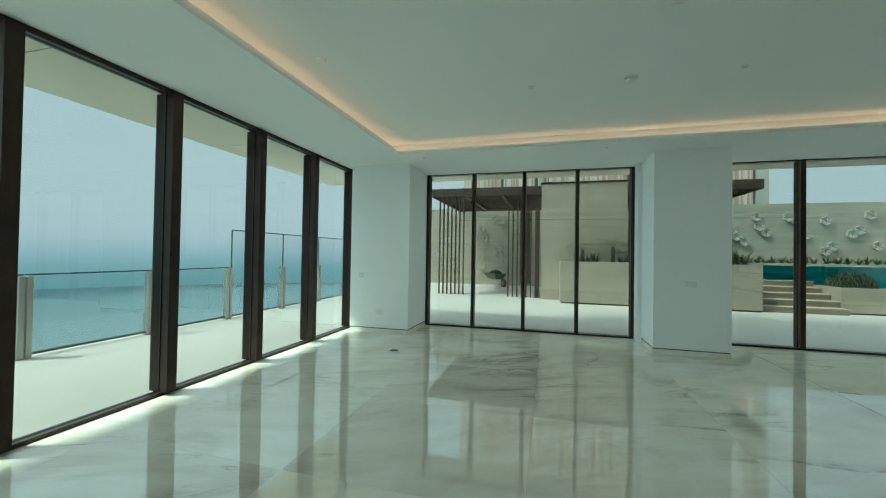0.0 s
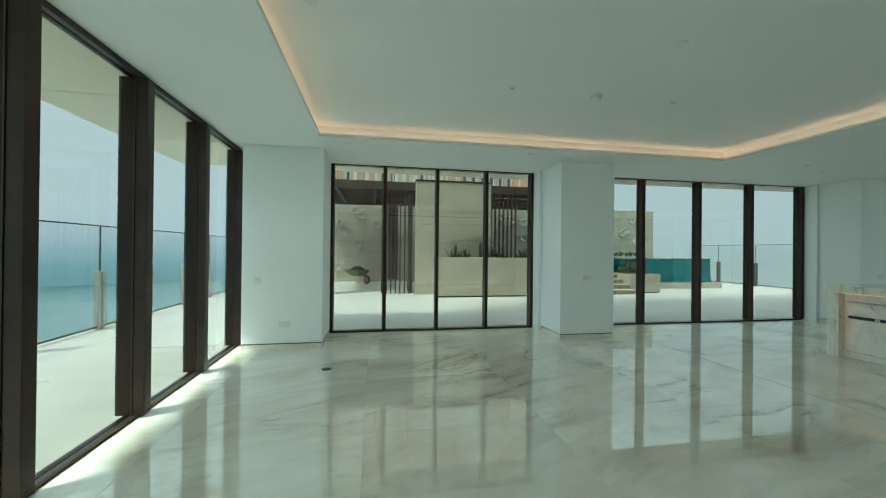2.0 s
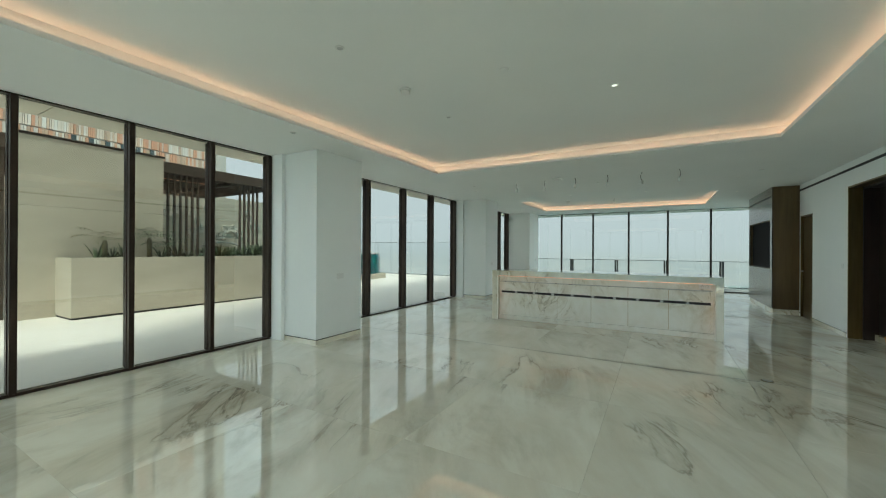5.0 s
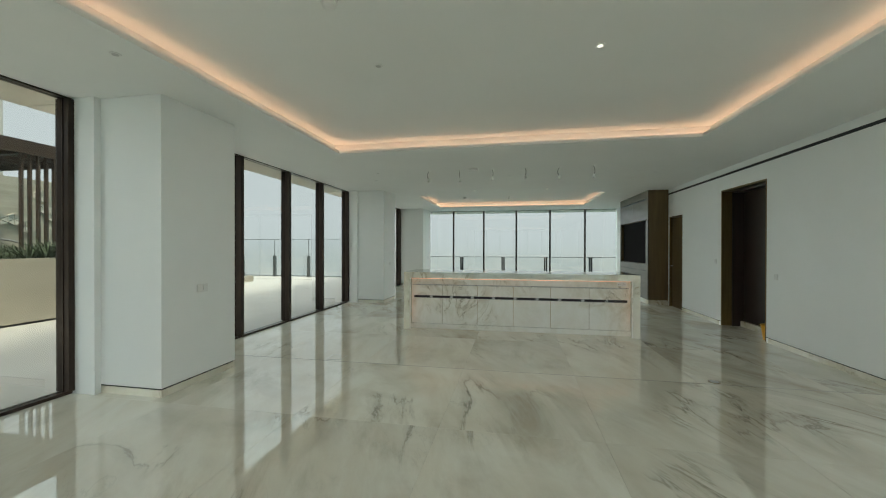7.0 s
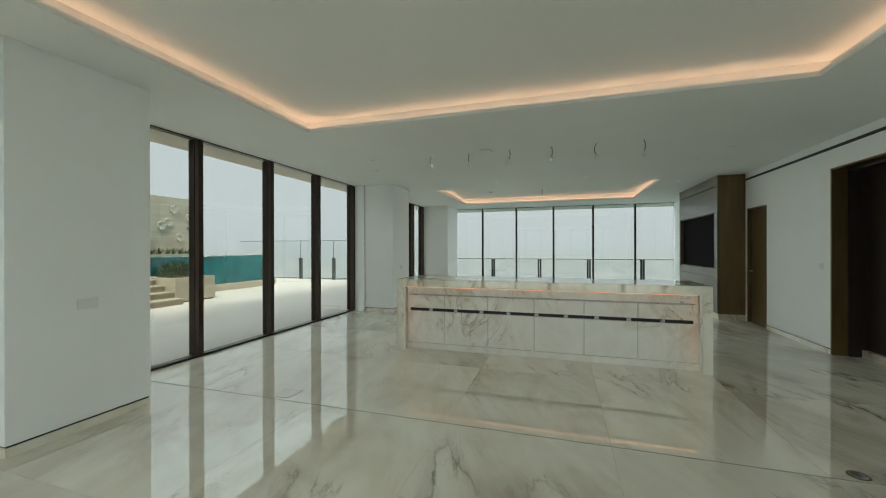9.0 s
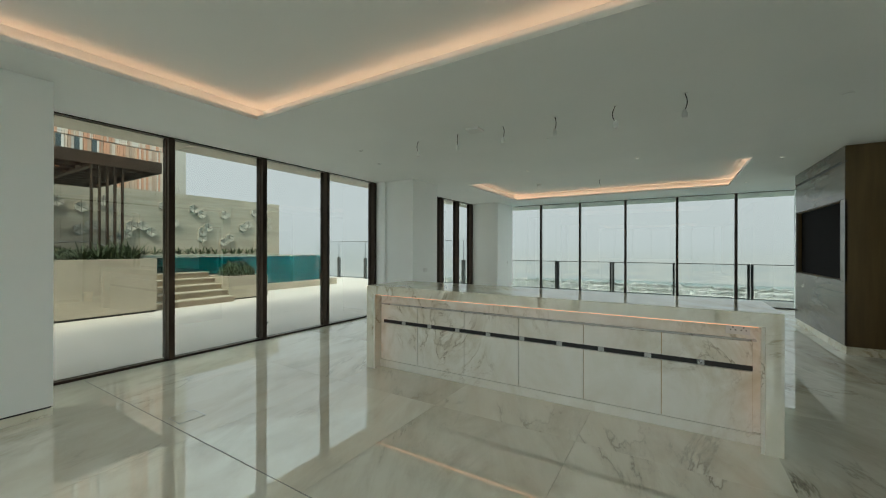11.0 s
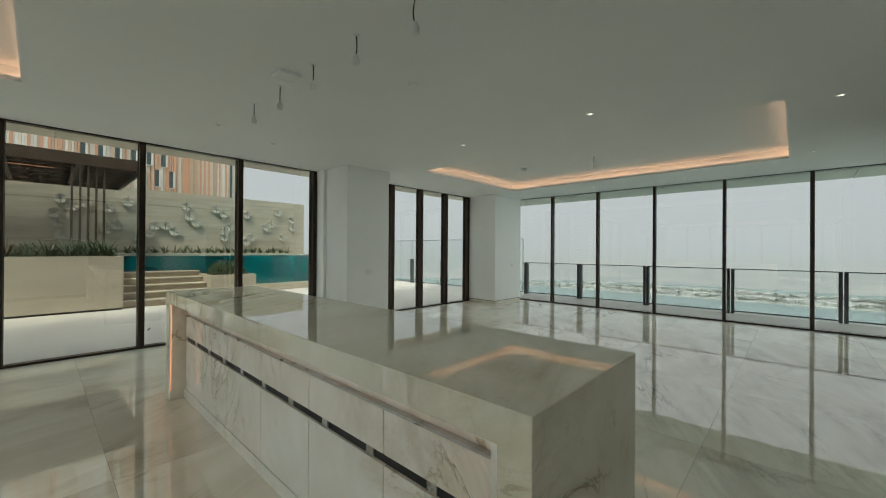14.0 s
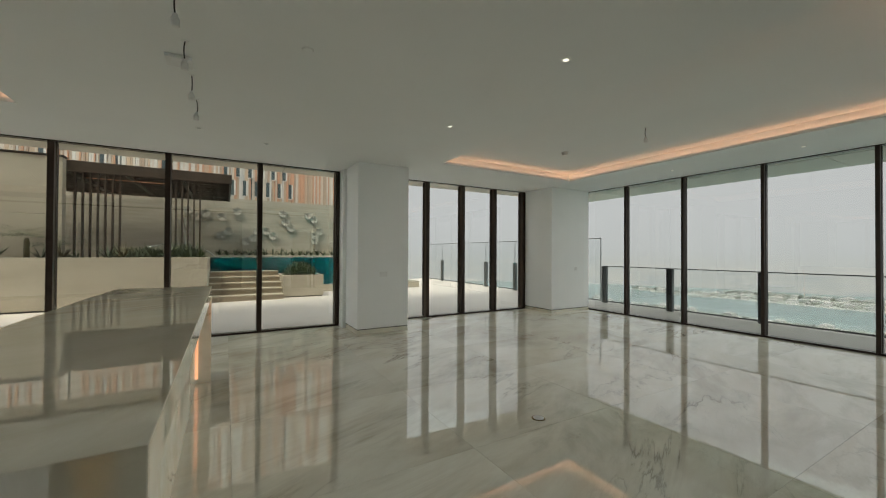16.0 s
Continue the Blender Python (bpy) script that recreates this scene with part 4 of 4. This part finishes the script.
def hexagon(x, z, r, turn):
    """A six-sided relief out of six tilted facets with grooves between them."""
    h = thing("hexagon_relief", (x, FY, z), "pale stone hexagon relief on the garden wall", "wall relief", "hexagon reliefs")
    for k in range(6):
        a0, a1 = turn + math.pi / 3 * k + 0.06, turn + math.pi / 3 * (k + 1) - 0.06
        bm = bmesh.new()
        c = (x + 0.018 * math.cos((a0 + a1) / 2), z + 0.018 * math.sin((a0 + a1) / 2))
        pts = [c, (x + r * math.cos(a0), z + r * math.sin(a0)), (x + r * math.cos(a1), z + r * math.sin(a1))]
        front = [bm.verts.new((px, FY - (0.05 if i == 0 else 0.085), pz)) for i, (px, pz) in enumerate(pts)]
        back = [bm.verts.new((px, FY + 0.002, pz)) for px, pz in pts]
        bm.faces.new(front), bm.faces.new(back[::-1])
        for i in range(3):
            bm.faces.new((front[i], back[i], back[(i + 1) % 3], front[(i + 1) % 3]))
        bmesh.ops.recalc_face_normals(bm, faces=bm.faces)
        part("facet", bm, M_hex, h)


for cx, cz in ((4.62, 3.05), (4.88, 2.80), (5.2, 2.95), (4.56, 2.25), (4.64, 1.85), (8.1, 3.08), (8.2, 2.69), (8.43, 2.45), (7.1, 2.27), (7.43, 2.29), (7.7, 2.08),
               (6.93, 1.98), (6.66, 1.82), (9.43, 2.87), (9.15, 3.05), (10.35, 2.9), (11.69, 3.1), (9.46, 2.15), (9.68, 2.34), (9.45, 1.9), (11.14, 2.4), (11.39, 2.55), (10.32, 1.74),
               (10.55, 1.92), (11.92, 1.95), (12.34, 2.8), (12.38, 2.45), (6.32, 3.08), (5.77, 2.82), (5.74, 2.09), (6.02, 2.23), (4.47, 2.55),
               (-2.94, 2.62), (-3.1, 2.3), (-2.80, 2.15), (-2.31, 3.17), (-2.02, 3.0), (-2.15, 1.68), (-2.11, 1.36), (-1.32, 2.57), (-2.9, 0.9), (-3.05, 0.65), (-4.6, 2.1), (-4.3, 0.9), (-5.2, 1.4)):
    hexagon(cx, cz, 0.18, 0.52)

# ---- neighbouring tower with striped cladding ----
TY, TX0, TX1 = 31.0, -6.7, 13.9
SEA = -110.0
tw = thing("tower_building", (4, TY + 4, SEA), "tall tower clad in cream, orange and teal vertical panels", "building")
part("core", box((TX0, TX1, TY, TY + 9, SEA, 24)), M_build, tw)
part("corner_pier", box((TX1, TX1 + 0.75, TY - 0.1, TY + 9, SEA, 24)), M_build, tw, "plain beige corner pier")
PANELS = [rough_mat("cladding_" + nm, c, tuple(min(1, 1.15 * v) for v in c), 1.5, 0.6, bump=0.03) for nm, c in
          (("cream", (0.75, 0.64, 0.53)), ("sand", (0.64, 0.47, 0.34)), ("orange", (0.66, 0.35, 0.22)), ("white", (0.80, 0.74, 0.67)), ("brown", (0.50, 0.36, 0.27)), ("teal", (0.12, 0.17, 0.19)))]
rng = random.Random(5)
pm = {}
for band, (z0, z1) in enumerate(((4.7, 7.86), (7.94, 11.1))):
    x = TX0
    while x < TX1 - 0.1:
        w = rng.choice((0.08, 0.10, 0.12, 0.14, 0.18))
        w = min(w, TX1 - x)
        i = rng.choices(range(6), (7, 5, 5.5, 6, 1.4, 0.4))[0]
        key = (round(w, 3), i)
        if key not in pm:
            b = box((0, w - 0.015, -0.12 if i != 5 else 0.0, 0.002, 0, 3.16))
            me = bpy.data.meshes.new("cladding_panel")
            b.to_mesh(me)
            b.free()
            me.materials.append(PANELS[i])
            pm[key] = me
        ob = new("cladding_panel", pm[key])
        ob.parent = tw
        ob.location = Vector((x, TY - 0.003 - (0.05 if i in (2, 4) else 0.0), z0)) - ROOT[tw]
        x += w
bands = [bmesh.new() for _ in PANELS]
for k in range(2, 6):
    x, z = TX0, 4.7 + 3.24 * k
    while x < TX1 - 0.1:
        w = min(rng.choice((0.08, 0.10, 0.12, 0.14, 0.18)), TX1 - x)
        i = rng.choices(range(6), (7, 5, 5.5, 6, 1.4, 0.4))[0]
        box((x, x + w - 0.015, TY - 0.12, TY - 0.002, z, z + 3.16), bm=bands[i])
        x += w
for i, b in enumerate(bands):
    part("upper_cladding", b, PANELS[i], tw)
for x, z in [(5.75 + 0.77 * k, 6.78) for k in range(6)] + [(6.17 + 0.77 * k, 5.44) for k in range(6)] + [(-0.9, 6.78), (-3.6, 6.78), (2.2, 6.78)]:
    w_ = part("window", box((x, x + 0.22, TY - 0.22, TY - 0.10, z, z + 1.08)), M_towerglass, tw, "dark teal slit window")
    part("frame", box((x + 0.22, x + 0.32, TY - 0.23, TY - 0.10, z, z + 1.08), (x, x + 0.22, TY - 0.23, TY - 0.10, z - 0.05, z - 0.002)), PANELS[3], w_, "white window frame")
for k in range(-34, 0):
    z = 4.7 + 3.24 * k
    part("spandrel_band", box((TX0, TX1, TY - 0.06, TY - 0.002, z, z + 3.16)), PANELS[0], tw)

# ---- sea, shore and far land ----
M_sea = rough_mat("sea_water", (0.19, 0.275, 0.285), (0.225, 0.315, 0.325), 0.004, 0.25, bump=0.0, fine=0.05, rvar=0.05)
sea_bm = bmesh.new()
bmesh.ops.create_circle(sea_bm, cap_ends=True, radius=4800, segments=96, matrix=Matrix.Translation((0, 0, SEA)))
solo("water", sea_bm, M_sea, (0, 0, SEA), "calm pale teal sea reaching the horizon", "sea", kind="structure")
solo("tower_below", box((XW, XE, -2.5, YN, SEA, -0.36)), M_build, (5, 3, SEA), "tower shaft under the penthouse", "building", kind="structure")


# ---- glowing backdrop with painted haze ----
m, n, l, p = mat("painted_haze_glow")
n.remove(p)
geo, sep, em_ = n.new("ShaderNodeNewGeometry"), n.new("ShaderNodeSeparateXYZ"), n.new("ShaderNodeEmission")
l.new(geo.outputs["Position"], sep.inputs[0])


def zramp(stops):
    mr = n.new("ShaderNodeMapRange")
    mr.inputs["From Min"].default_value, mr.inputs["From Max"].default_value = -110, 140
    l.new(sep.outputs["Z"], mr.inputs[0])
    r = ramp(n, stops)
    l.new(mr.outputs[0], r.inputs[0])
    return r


# Haze thickening towards the horizon is painted into this emission.
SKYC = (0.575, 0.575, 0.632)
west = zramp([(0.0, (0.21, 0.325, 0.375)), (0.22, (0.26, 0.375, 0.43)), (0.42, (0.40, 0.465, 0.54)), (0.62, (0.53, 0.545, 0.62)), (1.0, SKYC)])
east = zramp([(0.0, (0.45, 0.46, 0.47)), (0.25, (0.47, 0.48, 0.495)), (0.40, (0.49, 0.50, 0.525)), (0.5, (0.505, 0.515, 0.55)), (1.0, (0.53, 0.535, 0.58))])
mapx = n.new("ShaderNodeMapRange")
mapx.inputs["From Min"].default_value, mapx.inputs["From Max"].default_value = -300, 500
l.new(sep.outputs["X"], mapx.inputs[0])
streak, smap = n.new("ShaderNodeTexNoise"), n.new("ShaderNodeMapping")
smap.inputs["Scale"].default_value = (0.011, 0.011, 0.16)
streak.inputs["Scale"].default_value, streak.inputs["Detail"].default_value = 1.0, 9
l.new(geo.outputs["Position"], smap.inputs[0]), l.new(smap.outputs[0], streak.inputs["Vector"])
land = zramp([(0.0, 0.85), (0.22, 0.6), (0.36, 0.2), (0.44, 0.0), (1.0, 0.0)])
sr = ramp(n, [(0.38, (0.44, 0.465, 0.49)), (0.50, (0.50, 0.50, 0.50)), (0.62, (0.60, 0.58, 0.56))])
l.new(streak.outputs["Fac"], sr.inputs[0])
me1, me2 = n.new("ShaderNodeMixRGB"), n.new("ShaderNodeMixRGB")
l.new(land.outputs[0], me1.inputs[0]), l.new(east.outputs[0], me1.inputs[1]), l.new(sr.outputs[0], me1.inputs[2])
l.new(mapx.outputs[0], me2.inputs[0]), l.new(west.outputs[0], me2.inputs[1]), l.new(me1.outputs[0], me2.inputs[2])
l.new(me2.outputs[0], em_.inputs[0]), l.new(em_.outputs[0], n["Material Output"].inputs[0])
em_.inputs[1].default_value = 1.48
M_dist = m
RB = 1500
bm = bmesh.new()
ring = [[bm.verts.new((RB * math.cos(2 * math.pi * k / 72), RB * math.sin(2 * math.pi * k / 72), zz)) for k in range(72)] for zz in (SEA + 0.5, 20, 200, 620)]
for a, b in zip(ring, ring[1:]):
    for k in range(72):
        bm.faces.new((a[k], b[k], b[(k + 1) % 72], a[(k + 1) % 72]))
solo("backdrop", bm, M_dist, (0, 0, SEA), "glowing backdrop painted with pale haze, far sea and shore", "backdrop", kind="structure")

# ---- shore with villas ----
# Distance haze is mixed into all these far colours, paling them.
M_sand = rough_mat("hazed_beach_sand", (0.50, 0.50, 0.48), (0.57, 0.565, 0.54), 0.02, 0.9, bump=0.05, fine=0.6)
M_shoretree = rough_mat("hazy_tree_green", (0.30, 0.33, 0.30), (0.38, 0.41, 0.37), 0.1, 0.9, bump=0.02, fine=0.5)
M_lawn = rough_mat("hazed_dry_garden_green", (0.46, 0.48, 0.45), (0.56, 0.57, 0.53), 0.03, 0.9, bump=0.05, fine=0.5)
M_villa = rough_mat("hazed_white_render", (0.58, 0.575, 0.565), (0.66, 0.655, 0.64), 0.1, 0.8, bump=0.02)
M_roofs = rough_mat("hazed_roof_tile", (0.50, 0.485, 0.465), (0.58, 0.565, 0.54), 0.15, 0.8, bump=0.02)
M_pane = rough_mat("hazed_window", (0.34, 0.37, 0.38), (0.40, 0.43, 0.44), 0.4, 0.2, bump=0.0)
vr = random.Random(21)


def island_land(name, x0, x1, y0, y1):
    """A long sand spit with rounded ends and a green middle."""
    i = thing(name, ((x0 + x1) / 2, (y0 + y1) / 2, SEA), "long sandy islet with gardens and villas", "islet", "islets", "structure")
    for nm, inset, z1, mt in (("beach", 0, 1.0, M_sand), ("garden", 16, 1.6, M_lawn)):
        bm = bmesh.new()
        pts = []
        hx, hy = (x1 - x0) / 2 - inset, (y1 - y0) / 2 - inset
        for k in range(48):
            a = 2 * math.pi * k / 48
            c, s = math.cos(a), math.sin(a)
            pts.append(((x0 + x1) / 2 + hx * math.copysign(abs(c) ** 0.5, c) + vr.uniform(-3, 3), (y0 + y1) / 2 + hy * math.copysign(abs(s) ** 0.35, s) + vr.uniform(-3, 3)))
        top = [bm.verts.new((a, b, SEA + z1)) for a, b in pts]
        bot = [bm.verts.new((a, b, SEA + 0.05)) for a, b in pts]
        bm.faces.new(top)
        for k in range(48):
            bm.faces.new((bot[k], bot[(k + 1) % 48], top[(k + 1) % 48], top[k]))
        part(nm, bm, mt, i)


SMALL = Matrix.Scale(0.8, 4)


def villa(x, y, z, w, d, h, rot, flat):
    v = thing("villa", (0, 0, 0), "pale rendered waterfront villa with flat roof terraces" if flat else "pale rendered waterfront villa with a tiled hip roof", "house", "waterfront villas")
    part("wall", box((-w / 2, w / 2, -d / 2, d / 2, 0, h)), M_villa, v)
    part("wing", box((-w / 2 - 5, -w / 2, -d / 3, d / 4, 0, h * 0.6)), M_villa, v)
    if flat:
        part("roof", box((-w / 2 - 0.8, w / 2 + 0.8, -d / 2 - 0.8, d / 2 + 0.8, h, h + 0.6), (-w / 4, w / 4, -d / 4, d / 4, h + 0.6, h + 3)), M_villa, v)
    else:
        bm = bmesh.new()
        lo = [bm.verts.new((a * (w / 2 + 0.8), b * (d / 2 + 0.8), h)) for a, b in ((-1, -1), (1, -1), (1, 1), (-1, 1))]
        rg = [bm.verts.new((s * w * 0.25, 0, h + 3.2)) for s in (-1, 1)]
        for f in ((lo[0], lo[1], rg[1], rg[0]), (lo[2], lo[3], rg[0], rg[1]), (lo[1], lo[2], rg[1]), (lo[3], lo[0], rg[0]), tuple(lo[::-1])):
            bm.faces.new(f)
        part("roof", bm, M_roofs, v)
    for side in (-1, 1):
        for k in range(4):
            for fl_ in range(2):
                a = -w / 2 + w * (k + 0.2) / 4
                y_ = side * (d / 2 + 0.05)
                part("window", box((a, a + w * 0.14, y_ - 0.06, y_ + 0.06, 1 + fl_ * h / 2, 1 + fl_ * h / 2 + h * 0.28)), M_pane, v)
    v.matrix_basis = pose(x, y, z, 0, 0, rot) @ SMALL
    return v


villas = [villa(0, 0, SEA + 1.6, 20, 15, 9, 90, False), villa(0, 0, SEA + 1.6, 22, 14, 10, 90, True)]
spots = []
for x0, x1, y0, y1 in ((590, 690, -680, 600), (700, 800, -760, 640), (1090, 1180, -800, 760), (1230, 1320, -600, 560)):
    island_land("islet", x0, x1, y0, y1)
    y = y0 + 45
    while y < y1 - 40:
        spots.append((x0 + 24 + vr.uniform(-2, 4), y))
        if vr.random() < 0.8:
            spots.append((x1 - 26 + vr.uniform(-3, 3), y + vr.uniform(-6, 6)))
        y += vr.uniform(26, 34)
for k, (x, y) in enumerate(spots):
    if k < 2:
        villas[k].matrix_basis = pose(x, y, SEA + 1.6, 0, 0, 90 + vr.uniform(-8, 8)) @ SMALL
    else:
        copy_thing(villas[vr.random() < (0.85 if x < 750 else 0.5)], pose(x, y, SEA + 1.6, 0, 0, vr.choice((90, -90)) + vr.uniform(-20, 20)) @ Matrix.Scale(vr.uniform(0.55, 1.0), 4))
bm = bmesh.new()
for _ in range(3200):
    x0, x1, y0, y1 = vr.choice(((590, 690, -660, 580), (700, 800, -740, 620), (1090, 1180, -780, 740), (1230, 1320, -580, 540)))
    x, y = vr.uniform(x0 + 18, x1 - 18), vr.uniform(y0, y1)
    r = vr.uniform(2.0, 4.6)
    for _k in range(9):
        leaf_blade(bm, (x + vr.uniform(-r, r), y + vr.uniform(-r, r), SEA + vr.uniform(1.5, 4.5)), (vr.uniform(-1, 1), vr.uniform(-1, 1), 1), r * 1.6, r * 0.8, 0.3)
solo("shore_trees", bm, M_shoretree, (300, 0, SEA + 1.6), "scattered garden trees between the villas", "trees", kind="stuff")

# ---- floor slabs ----
fl = thing("floor", (5, 3, 0), "polished white and beige veined marble slab floor", "floor", kind="structure")
xs = [2.97 + 1.5 * k for k in range(-5, 9)]
ys = [3.48 + 1.27 * k for k in range(-4, 4)]
xs = [XW + 0.03] + [x for x in xs if XW + 0.1 < x < XE - 0.1] + [XE - 0.05]
ys = [YS - 0.42] + [y for y in ys if YS + 0.1 < y < YN - 0.1] + [YN - 0.05]
tiles = {}
for a, b in zip(xs, xs[1:]):
    for c, d in zip(ys, ys[1:]):
        key = (round(b - a, 3), round(d - c, 3))
        if key not in tiles:
            tb = box((-key[0] / 2 + 0.0006, key[0] / 2 - 0.0006, -key[1] / 2 + 0.0006, key[1] / 2 - 0.0006, -0.021, 0.0), bevel=0.0006)
            me = bpy.data.meshes.new("marble_slab")
            tb.to_mesh(me)
            tb.free()
            me.materials.append(M_floor)
            tiles[key] = me
        ob = new("marble_slab", tiles[key])
        ob.parent = fl
        ob.location = Vector(((a + b) / 2, (c + d) / 2, 0)) - ROOT[fl]
part("movement_joint", box((2.966, 2.974, YS + 0.01, COLF + 0.9, -0.002, 0.0012)), M_joint, fl, "thin grey movement joint across the floor")
